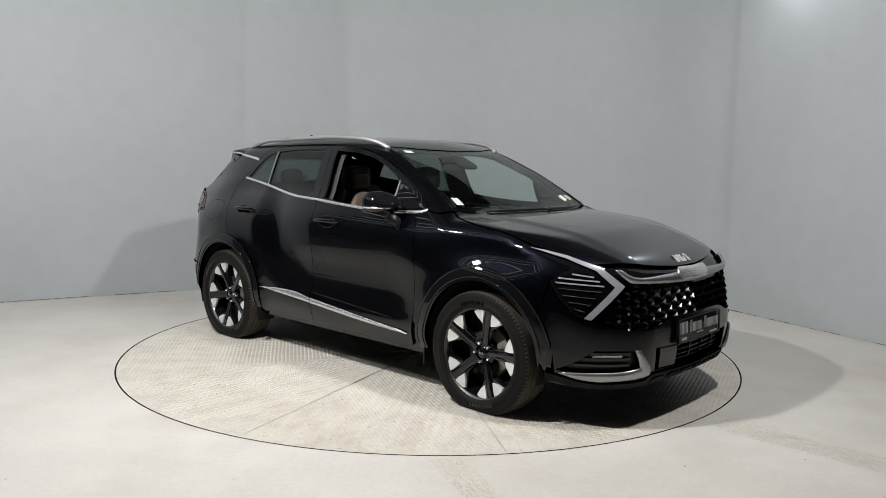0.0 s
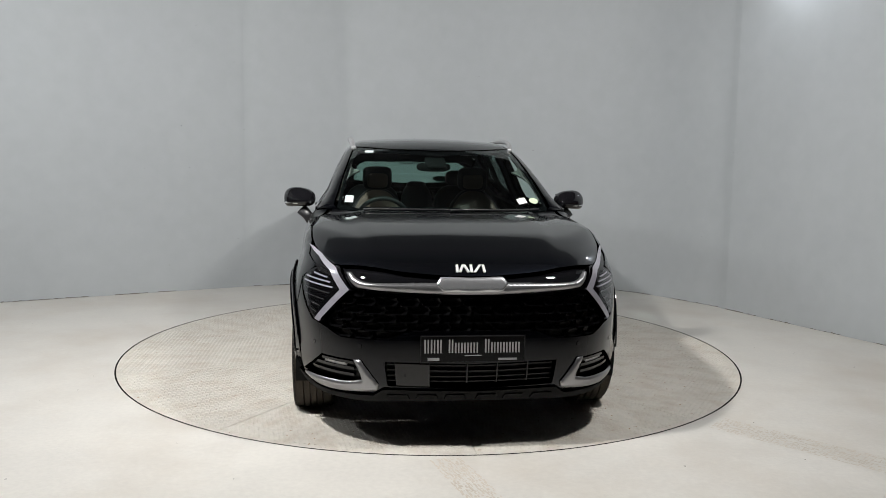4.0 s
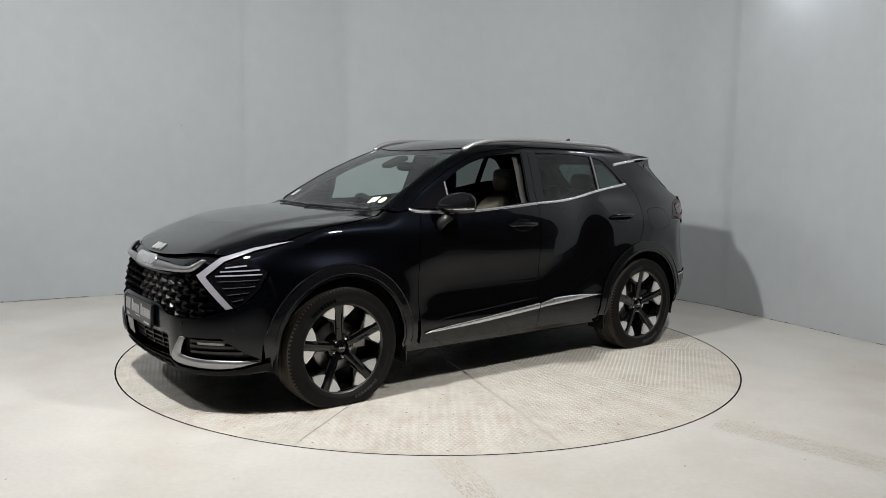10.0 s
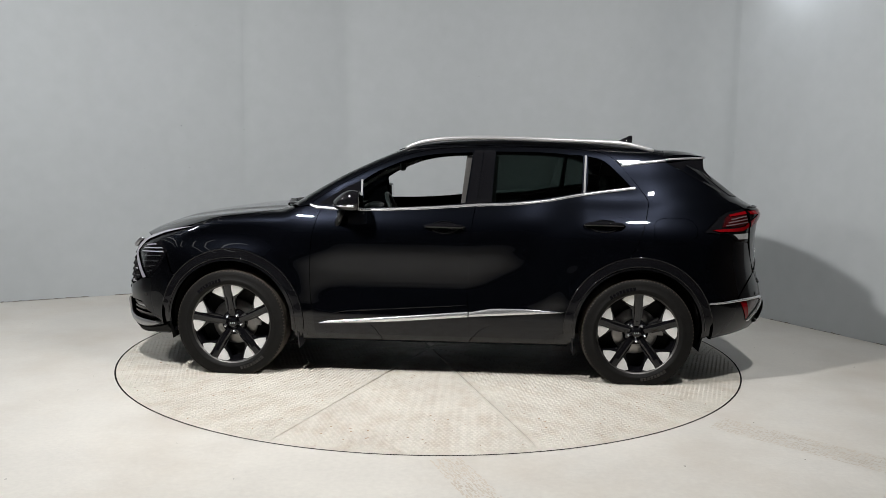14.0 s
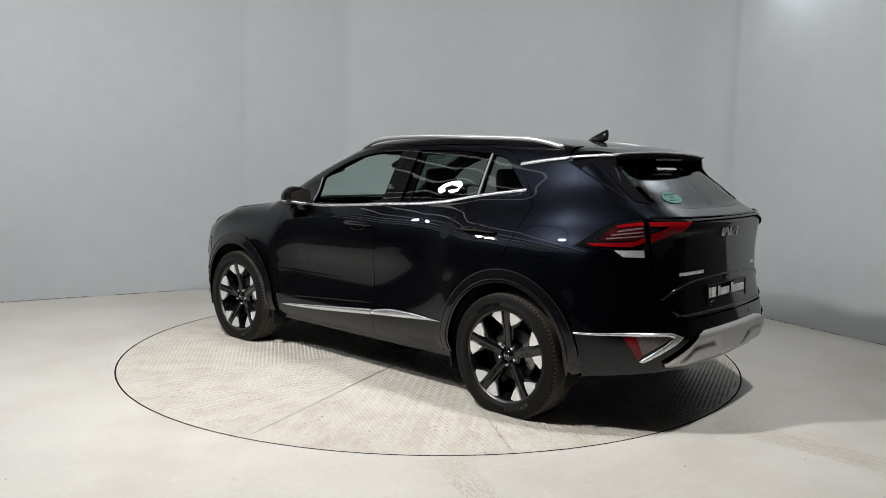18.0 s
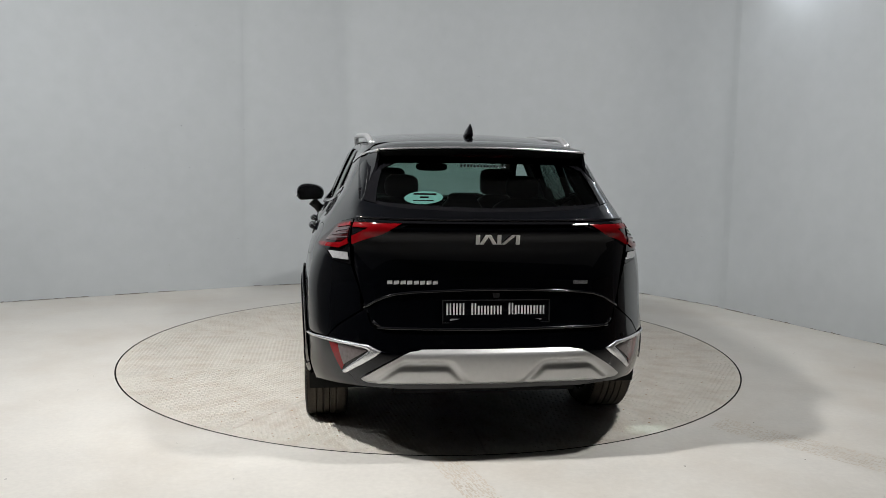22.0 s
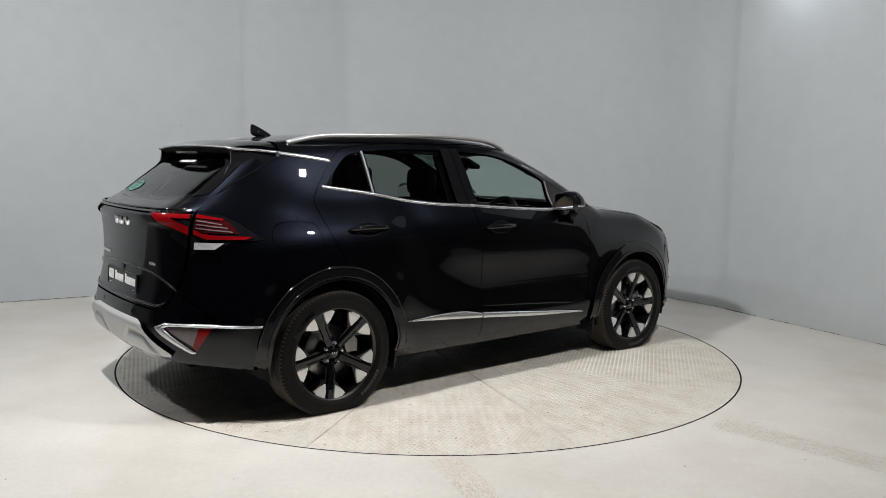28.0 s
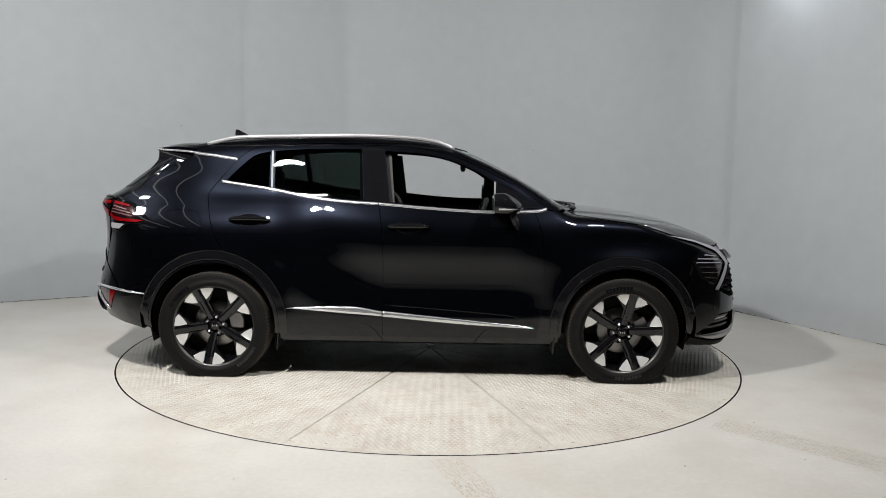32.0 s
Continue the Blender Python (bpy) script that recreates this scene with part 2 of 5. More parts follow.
def fill(loop, holes=(), res=0.03):
    """Triangles over a flat outline with holes: 2D points, faces, and the boundary loops as index lists."""
    loops = [loop, *holes]
    pts, edges, rings = [], [], []
    for lp in loops:
        k = len(pts)
        pts += lp
        rings.append(list(range(k, k + len(lp))))
        edges += [(k + i, k + (i + 1) % len(lp)) for i in range(len(lp))]
    L = np.array(loop)
    lo, hi = L.min(0), L.max(0)
    gx, gy = np.meshgrid(np.arange(lo[0], hi[0], res), np.arange(lo[1], hi[1], res))
    gx = gx + (np.arange(gx.shape[0]) % 2)[:, None] * res / 2
    G = np.c_[gx.ravel(), gy.ravel()]
    if len(G):
        ok = inside(G, loop)
        for h in holes:
            ok &= ~inside(G, h)
        G = G[ok]
    if len(G):
        ok = np.ones(len(G), bool)
        for lp in loops:
            ok &= near(G, lp) > res * 0.45
        G = G[ok]
    every = [Vector((float(a), float(b))) for a, b in pts] + [Vector((float(a), float(b))) for a, b in G]
    V, _, F, src, _, _ = geometry.delaunay_2d_cdt(every, edges, [], 0, 1e-6)
    V = np.array([tuple(v) for v in V])
    F = np.array([tuple(f) for f in F])
    where = {}
    for i, o in enumerate(src):
        for k in o:
            where[k] = i
    C = V[F].mean(1)
    ok = inside(C, loop)
    for h in holes:
        ok &= ~inside(C, h)
    F = F[ok]
    a, b, c = V[F[:, 0]], V[F[:, 1]], V[F[:, 2]]
    cr = (b[:, 0] - a[:, 0]) * (c[:, 1] - a[:, 1]) - (b[:, 1] - a[:, 1]) * (c[:, 0] - a[:, 0])
    F[cr < 0] = F[cr < 0][:, ::-1]
    return V, F, [[where[i] for i in r] for r in rings]


# ---------------------------------------------------------------- the car's outer skin, as one smooth solid
def spline(xs, ys):
    """A smooth curve y(x) through a few knots; straight beyond its ends."""
    xs, ys = np.array(xs, float), np.array(ys, float)
    h = np.diff(xs)
    s = np.diff(ys) / h
    m = np.r_[s[0], (s[:-1] * h[1:] + s[1:] * h[:-1]) / (h[1:] + h[:-1]), s[-1]]

    def at(x):
        x = np.asarray(x, float)
        i = np.clip(np.searchsorted(xs, x) - 1, 0, len(h) - 1)
        t = np.clip((x - xs[i]) / h[i], 0, 1)
        y = (2 * t ** 3 - 3 * t ** 2 + 1) * ys[i] + (t ** 3 - 2 * t ** 2 + t) * h[i] * m[i] + (3 * t ** 2 - 2 * t ** 3) * ys[i + 1] + (t ** 3 - t ** 2) * h[i] * m[i + 1]
        return y + np.where(x < xs[0], (x - xs[0]) * m[0], 0) + np.where(x > xs[-1], (x - xs[-1]) * m[-1], 0)
    return at


def smax(a, b, k):
    return np.maximum(a, b) + np.maximum(k - np.abs(a - b), 0) ** 2 / (4 * k)


def step01(x, a, b):
    t = np.clip((x - a) / (b - a), 0, 1)
    return t * t * (3 - 2 * t)


HUB_X, HUB_Z = 1.34, 0.357
hood_line = spline([0.8, 1.18, 1.39, 1.6, 1.8, 2.0, 2.1, 2.2], [1.135, 1.115, 1.095, 1.066, 1.028, 0.971, 0.930, 0.870])
glass_line = spline([-2.2, -1.8, -1.5, -1.2, -0.8, -0.4, -0.1, 0.1, 0.25, 0.4, 0.6, 0.8, 1.0, 1.13], [1.44, 1.505, 1.559, 1.590, 1.613, 1.615, 1.601, 1.581, 1.550, 1.502, 1.418, 1.311, 1.193, 1.108])
side_line = spline([0.20, 0.27, 0.36, 0.5, 0.7, 0.85, 0.95, 1.05, 1.13, 1.2, 1.3, 1.4, 1.5, 1.6], [0.835, 0.868, 0.900, 0.906, 0.912, 0.915, 0.905, 0.872, 0.828, 0.782, 0.738, 0.695, 0.645, 0.58])
nose_line = spline([0.2, 0.24, 0.3, 0.40, 0.5, 0.6, 0.7, 0.8, 0.87, 0.93, 1.0], [2.12, 2.165, 2.205, 2.225, 2.230, 2.225, 2.210, 2.180, 2.14, 2.06, 1.9])
tail_line = spline([0.25, 0.3, 0.4, 0.5, 0.6, 0.68, 0.78, 0.9, 1.0, 1.07, 1.13, 1.165, 1.20, 1.30, 1.43, 1.55], [2.13, 2.19, 2.255, 2.280, 2.268, 2.246, 2.226, 2.218, 2.221, 2.228, 2.231, 2.19, 2.125, 1.985, 1.80, 1.62])


def half_width(x, z):
    w = side_line(z)
    w = w - 0.25 * np.maximum(0, x - 1.4) ** 2 - (0.12 + 0.16 * step01(z, 0.75, 1.0)) * np.maximum(0, -x - 1.40) ** 2
    up = step01(z, 0.95, 1.25)
    w = w - up * (0.032 * np.maximum(0, -x - 0.2) + 0.02 * np.maximum(0, x))
    # full shoulders over the rear wheels, fenders drawn in under the hood's edge
    w = w + 0.031 * np.exp(-((z - 1.20) / 0.08) ** 2) * step01(-x, 1.2, 1.7)
    w = w - 0.042 * np.exp(-((z - 0.935) / 0.11) ** 2) * step01(x, 0.70, 1.50)
    for hx in (HUB_X, -HUB_X):
        d = np.hypot(x - hx, z - HUB_Z)
        w = w + 0.024 * np.exp(-((d - 0.40) / 0.10) ** 2) * step01(z, 0.2, 0.4)
    # the pressed valley along the lower doors, rising to the rear
    valley = 0.632 + 0.75 * np.maximum(0, -x - 0.2) ** 1.5
    low = 0.21 + 0.40 * np.maximum(0, -x - 0.25)
    d = np.sqrt((z - valley) ** 2 + 0.02 ** 2) / np.where(z > valley, 0.40, low)
    w = w - 0.027 * step01(1 - d, -0.10, 0.95) * (1 + 1.1 * np.maximum(0, -x - 0.25)) * step01(x, -1.0, -0.62) * (1 - step01(x, 0.55, 0.92))
    return w


def skin(P):
    """Negative inside the car's body, positive outside it."""
    x, y, z = P[..., 0], np.abs(P[..., 1]), P[..., 2]
    ws = glass_line(x + (0.08 + 0.065 * y ** 2) * step01(x, -0.1, 0.55)) - 0.055 * y ** 2 * (1 - step01(x, 0.2, 0.7)) - 0.03 * y ** 2
    crease = 0.52 + 0.10 * (1.6 - x)
    hd = hood_line(x + 0.05 * y ** 2) - 0.030 * y ** 2 - 0.010 * step01(y - crease, -0.05, 0.05)
    top = z - smax(hd, ws, 0.03)
    side = y - half_width(x, z)
    bend = np.maximum(0, y - 0.45)
    nose = x - (nose_line(z) - 0.13 * y ** 2 - 1.6 * bend ** 2)
    tail = -x - (tail_line(z) - 0.10 * y ** 2 - 1.9 * np.maximum(0, y - 0.47) ** 2 * (1 + 0.5 * step01(z, 1.15, 1.3)))
    f = smax(top, side, 0.08)
    f = smax(f, nose * 0.9, 0.07)
    f = smax(f, tail * 0.9, 0.05)
    return f


def slope(P):
    e = 2e-3
    g = np.stack([skin(P + e * np.eye(3)[i]) - skin(P - e * np.eye(3)[i]) for i in range(3)], -1)
    return g / np.maximum(np.linalg.norm(g, axis=-1, keepdims=True), 1e-9)


AXIS_F, AXIS_R = 1.2, -1.2


def chart_rays(chart, uv):
    """Start and way of the rays that carry a flat drawing onto the skin."""
    u, v = uv[:, 0], uv[:, 1]
    o, one = 0 * u, 0 * u + 1
    if chart == "side":
        return np.stack([u, o, v], -1), np.stack([o, one, o], -1), 1.3
    if chart == "top":
        return np.stack([u, v, o + 0.55], -1), np.stack([o, o, one], -1), 1.3
    if chart == "front":
        return np.stack([o + AXIS_F, o, v], -1), np.stack([np.cos(u), np.sin(u), o], -1), 1.5
    return np.stack([o + AXIS_R, o, v], -1), np.stack([-np.cos(u), np.sin(u), o], -1), 1.5


def onto(chart, uv, off=0.0):
    """Points of a flat drawing on the skin, off metres outside it, and the skin's normals."""
    O, D, far = chart_rays(chart, np.asarray(uv, float))
    a, b = np.zeros(len(O)), np.full(len(O), far)
    for _ in range(34):
        m = (a + b) / 2
        out = skin(O + D * m[:, None]) > 0
        b, a = np.where(out, m, b), np.where(out, a, m)
    P = O + D * ((a + b) / 2)[:, None]
    N = slope(P)
    return P + N * off, N


def flat(chart, P):
    """The place of points in a flat drawing."""
    P = np.atleast_2d(np.asarray(P, float))
    if chart == "side":
        return [tuple(p) for p in P[:, [0, 2]]]
    if chart == "top":
        return [tuple(p) for p in P[:, [0, 1]]]
    ax = AXIS_F if chart == "front" else AXIS_R
    sg = 1 if chart == "front" else -1
    return [tuple(p) for p in np.c_[np.arctan2(P[:, 1], sg * (P[:, 0] - ax)), P[:, 2]]]


def panel(name, chart, loop, material, parent, holes=(), off=0.0, thick=0.014, res=0.035, mirror=False, label="", shift=None, crown=0.0, wide=0.01):
    """A shaped sheet: an outline laid onto the skin, with turned-in edges all round. crown: how far its middle stands over its edges, over a border of that width."""
    V, F, rings = fill(loop, holes, res)
    P, N = onto(chart, V, off)
    if crown:
        e = np.clip(near(V, poly(loop, 0.004)) / wide, 0, 1)
        rise = crown * np.sqrt(1 - (1 - e) ** 2)

        def shift(P, N):
            return N * rise[:, None]
    if shift is not None:
        P = P + shift(P, N)
        fn = np.cross(P[F[:, 1]] - P[F[:, 0]], P[F[:, 2]] - P[F[:, 0]])
        acc = np.zeros_like(P)
        for i in range(3):
            np.add.at(acc, F[:, i], fn)
        acc *= np.sign((acc * N).sum(1, keepdims=True))
        N = acc / np.maximum(np.linalg.norm(acc, axis=1, keepdims=True), 1e-12)
    if chart in ("side", "rear"):
        F = F[:, ::-1]
    verts, norms, faces = [P], [N], [F]
    k = len(P)
    back = chart in ("side", "rear")
    for n, r in enumerate(rings):
        r = np.array(r)
        top, n0 = P[r], N[r]
        low = top - n0 * thick
        j = np.roll(np.arange(len(r)), -1)
        side = np.cross(top[j] - top, n0)
        side /= np.maximum(np.linalg.norm(side, axis=1, keepdims=True), 1e-9)
        verts += [top, low]
        norms += [side, side]
        q = np.arange(len(r))
        faces.append(np.c_[k + q, k + j, k + len(r) + j])
        faces.append(np.c_[k + q, k + len(r) + j, k + len(r) + q])
        k += 2 * len(r)
    P, N, F = np.concatenate(verts), np.concatenate(norms), np.concatenate(faces)
    if mirror:
        P, N, F = P * [1, -1, 1], N * [1, -1, 1], F[:, ::-1]
    return mesh_part(name, P, F, material, parent, label, True, N)


def strip(name, chart, line, width, material, parent, off=0.004, thick=0.008, mirror=False, label="", ends=1.0, crown=0.0):
    """A raised trim strip along a line of the drawing; it narrows to ends times its width."""
    L = np.array(line)
    t = np.gradient(L, axis=0)
    n = np.c_[-t[:, 1], t[:, 0]] / np.maximum(np.linalg.norm(t, axis=1, keepdims=True), 1e-9)
    w = np.full(len(L), width / 2)
    s = np.linspace(0, 1, len(L))
    w *= ends + (1 - ends) * np.clip(np.minimum(s, 1 - s) / 0.12, 0, 1)
    loop = [tuple(p) for p in L + n * w[:, None]] + [tuple(p) for p in (L - n * w[:, None])[::-1]]
    return panel(name, chart, loop, material, parent, (), off, thick, 0.02 if not crown else max(0.004, width / 4), mirror, label, None, crown, width / 2)


# ---------------------------------------------------------------- the room
WALL_H = 4.7


def wall(name, pts, material, label, thick=0.14, height=WALL_H):
    """A standing wall along a line; its back lies to the left of the way along the line."""
    P = np.array(pts, float)
    t = np.gradient(P, axis=0)
    n = np.c_[-t[:, 1], t[:, 0]] / np.linalg.norm(t, axis=1, keepdims=True)
    Q = P + n * thick
    k = len(P)
    V = [(*p, 0.0) for p in P] + [(*p, height) for p in P] + [(*p, 0.0) for p in Q] + [(*p, height) for p in Q]
    F = []
    for i in range(k - 1):
        F += [(i, i + 1, k + i + 1, k + i), (2 * k + i + 1, 2 * k + i, 3 * k + i, 3 * k + i + 1), (k + i, k + i + 1, 3 * k + i + 1, 3 * k + i)]
    F += [(0, k, 3 * k, 2 * k), (k - 1, 3 * k - 1, 4 * k - 1, 2 * k - 1)]
    ob = mesh_part(name, V, [f[::-1] for f in F], material, None)
    ob.data.set_sharp_from_angle(angle=radians(40))
    return tagged(ob, label, "wall", kind="structure")


WALL_LINE = [(-6.10, 0.550), (-4.40, 1.497), (-4.3, 1.553), (-2.45, 2.583), (-2.12, 2.766), (-2.00, 2.824), (-1.25, 3.115), (-1.02, 3.205), (-0.97, 3.221), (-0.92, 3.225), (-0.2, 3.30), (0.7, 3.33), (1.64, 3.12), (2.34, 2.70), (2.80, 2.11), (2.915, 1.93), (2.945, 1.86), (2.965, 1.80), (3.05, 1.62), (3.71, 0.26), (4.05, -0.44)]
wall("wall_back", curve(WALL_LINE, 0.06), WALL, "light grey painted curved studio wall, scuffed near the floor")
FOOT = curve(WALL_LINE, 0.03)
rng = random.Random(5)
jv, jf = [], []
for i in range(len(FOOT) - 1):
    (x0, y0), (x1, y1) = FOOT[i], FOOT[i + 1]
    l = math.hypot(x1 - x0, y1 - y0)
    nx, ny = (y1 - y0) / l, -(x1 - x0) / l
    if noise.noise(Vector((x0 * 3.1, y0 * 3.1, 0.0))) < -0.12:
        continue
    w, h, k = rng.uniform(0.003, 0.012), rng.uniform(0.002, 0.010), len(jv)
    jv += [(x0 + nx * 0.003, y0 + ny * 0.003, h), (x1 + nx * 0.003, y1 + ny * 0.003, h), (x1 + nx * w, y1 + ny * w, 0.002), (x0 + nx * w, y0 + ny * w, 0.002)]
    jf.append((k + 3, k + 2, k + 1, k))
tagged(mesh_part("wall_joint", jv, jf, JOINT, None, smooth=False), "dark broken dirt line where wall meets floor", "trim", kind="structure")
wall("wall_behind", [(9.0, -11.0), (-9.0, -11.0)], WALL_BACK, "dark workshop wall behind the studio")
wall("wall_west", [(-9.0, -11.0), (-9.0, 5.0)], WALL_BACK, "dark workshop side wall")
wall("wall_east", [(9.0, 5.0), (9.0, -11.0)], WALL_EAST, "unseen side wall, brown in place of reflected shelving")
wall("wall_north", [(-9.0, 5.0), (9.0, 5.0)], WALL_BACK, "dark workshop wall beyond the studio")

TABLE_R = 2.252
ring = [(math.cos(a) * (TABLE_R + 0.0088), math.sin(a) * (TABLE_R + 0.0088)) for a in np.linspace(0, 2 * math.pi, 250, endpoint=False)]
V, F, rings = fill(poly([(-5.2, -6.6), (4.9, -6.6), (4.9, 4.0), (-5.2, 4.0)], 0.8), [ring], 0.5)
k, r = len(V), rings[1]
verts = [(*p, 0.0) for p in V] + [(*V[i], -0.06) for i in r]
faces = [tuple(f) for f in F] + [(r[(i + 1) % len(r)], r[i], k + i, k + (i + 1) % len(r)) for i in range(len(r))]
tagged(mesh_part("floor", verts, faces, FLOOR, None, smooth=False), "pale painted concrete floor with faint tyre marks and scuffs", "floor", kind="structure")
V, F = lathe([(TABLE_R + 0.2, -0.055), (0.001, -0.055)], 96, "z")
tagged(mesh_part("pit_floor", V, F, RIM_DARK, None), "dark pit under the turntable", "pit", kind="structure")
# floor out of view, added dark so the paint reflects less light
V, F, rings = fill(poly([(-9.2, -11.2), (9.2, -11.2), (9.2, 5.2), (-9.2, 5.2)], 1.5), [poly([(-5.2, -6.6), (4.9, -6.6), (4.9, 4.0), (-5.2, 4.0)], 0.8)], 1.2)
tagged(mesh_part("workshop_floor", [(*p, -0.003) for p in V], F, FLOOR_BACK, None, smooth=False), "unseen dark floor round the studio, added to darken the car's reflections", "floor", kind="structure")
for x in np.arange(-8.6, -3.0, 1.0):
    bm = box((x - 0.016, -5.5, WALL_H - 0.07), (x + 0.016, 1.2, WALL_H - 0.005))
    tagged(part("strip_light", bm, TUBE, None), "long thin white strip light on the dark ceiling", "lamp", "ceiling strip lights")
bm = box((-9.2, -11.2, WALL_H), (9.2, 5.2, WALL_H + 0.12))
tagged(part("ceiling", bm, CEILING, None), "dark sheet ceiling over the studio", "ceiling", kind="structure")

# specks and tyre prints
sv, sf = [], []
for _ in range(70):
    x, y, r = rng.uniform(-4.2, 3.4), rng.uniform(-4.2, 1.8), rng.uniform(0.002, 0.006)
    if math.hypot(x, y) < TABLE_R + 0.1:
        continue
    k = len(sv)
    sv += [(x + r * math.cos(a) * rng.uniform(0.6, 1.3), y + r * math.sin(a) * rng.uniform(0.6, 1.3), 0.0012) for a in (0, 1.05, 2.1, 3.14, 4.2, 5.2)]
    sf.append(tuple(range(k, k + 6)))
tagged(mesh_part("floor_grit", sv, sf, RIM_DARK, None, smooth=False), "scattered dark grit specks on the pale floor", "grit", kind="stuff")
sv, sf = [], []
for _ in range(26):
    i = rng.randrange(100, len(FOOT) - 20)
    (x0, y0), (x1, y1) = FOOT[i], FOOT[i + 1]
    l = math.hypot(x1 - x0, y1 - y0)
    tx, ty, z, r = (x1 - x0) / l, (y1 - y0) / l, rng.uniform(0.1, 2.9), rng.uniform(0.0015, 0.0045)
    k = len(sv)
    sv += [(x0 + tx * r * math.cos(a) + ty * 0.004, y0 + ty * r * math.cos(a) - tx * 0.004, z + r * math.sin(a)) for a in (0, 1.05, 2.1, 3.14, 4.2, 5.2)]
    sf.append(tuple(range(k, k + 6)))
tagged(mesh_part("wall_specks", sv, sf, HOUSING, None, smooth=False), "small dark specks on the grey wall", "specks", kind="stuff")
sv, sf = [], []
for (xa, ya), (xb, yb), wide in (((0.08, -2.30), (0.32, -2.95), 0.16), ((1.62, -1.72), (2.35, -2.45), 0.22)):
    l = math.hypot(xb - xa, yb - ya)
    tx, ty = (xb - xa) / l, (yb - ya) / l
    for d in np.arange(0, l, 0.017):
        for q in range(11):
            if rng.random() < 0.25:
                continue
            c = (q - 5) * wide / 11 + rng.uniform(-0.004, 0.004)
            x, y, k = xa + tx * d - ty * c, ya + ty * d + tx * c, len(sv)
            a, b = 0.012 * rng.uniform(0.3, 1.1), 0.006 * rng.uniform(0.3, 1.1)
            sv += [(x + tx * p * a - ty * r * b, y + ty * p * a + tx * r * b, 0.0010) for p, r in ((-1, -1), (1, -1), (1, 1), (-1, 1))]
            sf.append((k, k + 1, k + 2, k + 3))
tagged(mesh_part("tyre_prints", sv, sf, TYRE_PRINT, None, smooth=False), "faint brown tyre tread prints on the pale floor", "tyre prints", kind="stuff")

# ---------------------------------------------------------------- turntable of ten wedge plates
table = tagged(new("turntable"), "round flush turntable of ten worn steel tread plates", "turntable")
GAP = 0.0016
wedge = [(0.02, 0.0)] + [(TABLE_R * math.cos(a), TABLE_R * math.sin(a)) for a in np.linspace(-math.pi / 10 + GAP / TABLE_R, math.pi / 10 - GAP / TABLE_R, 26)]
top = [(x, y, 0.0) for x, y in wedge]
low = [(x, y, -0.03) for x, y in wedge]
n = len(wedge)
plate_faces = [tuple(range(n)), tuple(range(2 * n - 1, n - 1, -1))] + [((i + 1) % n, i, n + i, n + (i + 1) % n) for i in range(n)]
stud_v, stud_f = [], []
for i, x in enumerate(np.arange(0.30, TABLE_R - 0.02, 0.0275)):
    for j in range(-27, 28):
        y = (j + 0.5 * (i % 2)) * 0.0275
        if abs(y) > x * math.tan(math.pi / 10) - 0.025 or math.hypot(x, y) > TABLE_R - 0.025:
            continue
        tilt = math.pi / 4 if (i + j) % 2 else -math.pi / 4
        c, s = math.cos(tilt), math.sin(tilt)
        k = len(stud_v)
        for dx, dy, dz in ((-0.0125, 0, 0.0002), (0, -0.005, 0.0002), (0.0125, 0, 0.0002), (0, 0.005, 0.0002), (0, 0, 0.0046)):
            stud_v.append((x + c * dx - s * dy, y + s * dx + c * dy, dz))
        stud_f += [(k, k + 1, k + 4), (k + 1, k + 2, k + 4), (k + 2, k + 3, k + 4), (k + 3, k, k + 4)]
# dark band over the plates' pale edges, painting the gap's shade
V, F = lathe([(TABLE_R - 0.0002, 0.0004), (TABLE_R + 0.0018, 0.0004), (TABLE_R + 0.0018, -0.05)], 250, "z")
mesh_part("gap_shade_band", V, [f[::-1] for f in F], RIM_DARK, table)
# dark strip in and beside the gap, so shade there is colour
V, F = lathe([(TABLE_R + 0.0020, -0.005), (TABLE_R + 0.0085, -0.005), (TABLE_R + 0.0085, 0.0008), (TABLE_R + 0.0105, 0.0008)], 250, "z")
tagged(mesh_part("gap_shade_strip", V, F, RIM_DARK, None), "thin near-black strip painting the shade in the turntable's gap", "trim", kind="structure")
first = None
for q in range(10):
    if first is None:
        plate = mesh_part("deck_plate", top + low, plate_faces, PLATE, table, smooth=False)
        studs = mesh_part("tread_studs", stud_v, stud_f, STUD, plate, smooth=False)
        studs["kind"] = "stuff"
        first = plate, studs
    else:
        plate = new("deck_plate", first[0].data)
        plate.parent = table
        studs = new("tread_studs", first[1].data)
        studs.parent = plate
        studs["kind"] = "stuff"
    plate.matrix_basis = pose(0, 0, 0, 0, 0, 18 + 36 * q)

# rust flecks along the tread, thickest near the rim and the seams
rng = random.Random(11)
rv, rf = [], []
for _ in range(900):
    a, d = rng.uniform(0, 2 * math.pi), TABLE_R * math.sqrt(rng.uniform(0.05, 0.985))
    if noise.noise(Vector((d * math.cos(a) * 1.3, d * math.sin(a) * 1.3, 4.0))) < -0.05 and rng.random() < 0.8:
        continue
    l, w, t, k = rng.uniform(0.004, 0.014), rng.uniform(0.002, 0.005), rng.uniform(0, math.pi), len(rv)
    for p, q in ((-1, -0.4), (0.2, -1), (1, 0.3), (-0.1, 1)):
        rv.append((d * math.cos(a) + l * p * math.cos(t) - w * q * math.sin(t), d * math.sin(a) + l * p * math.sin(t) + w * q * math.cos(t), 0.0030))
    rf.append((k, k + 1, k + 2, k + 3))
flecks = mesh_part("rust_flecks", rv, rf, RUST, table, "brown rust flecks on the worn plates", False)
flecks["kind"] = "stuff"

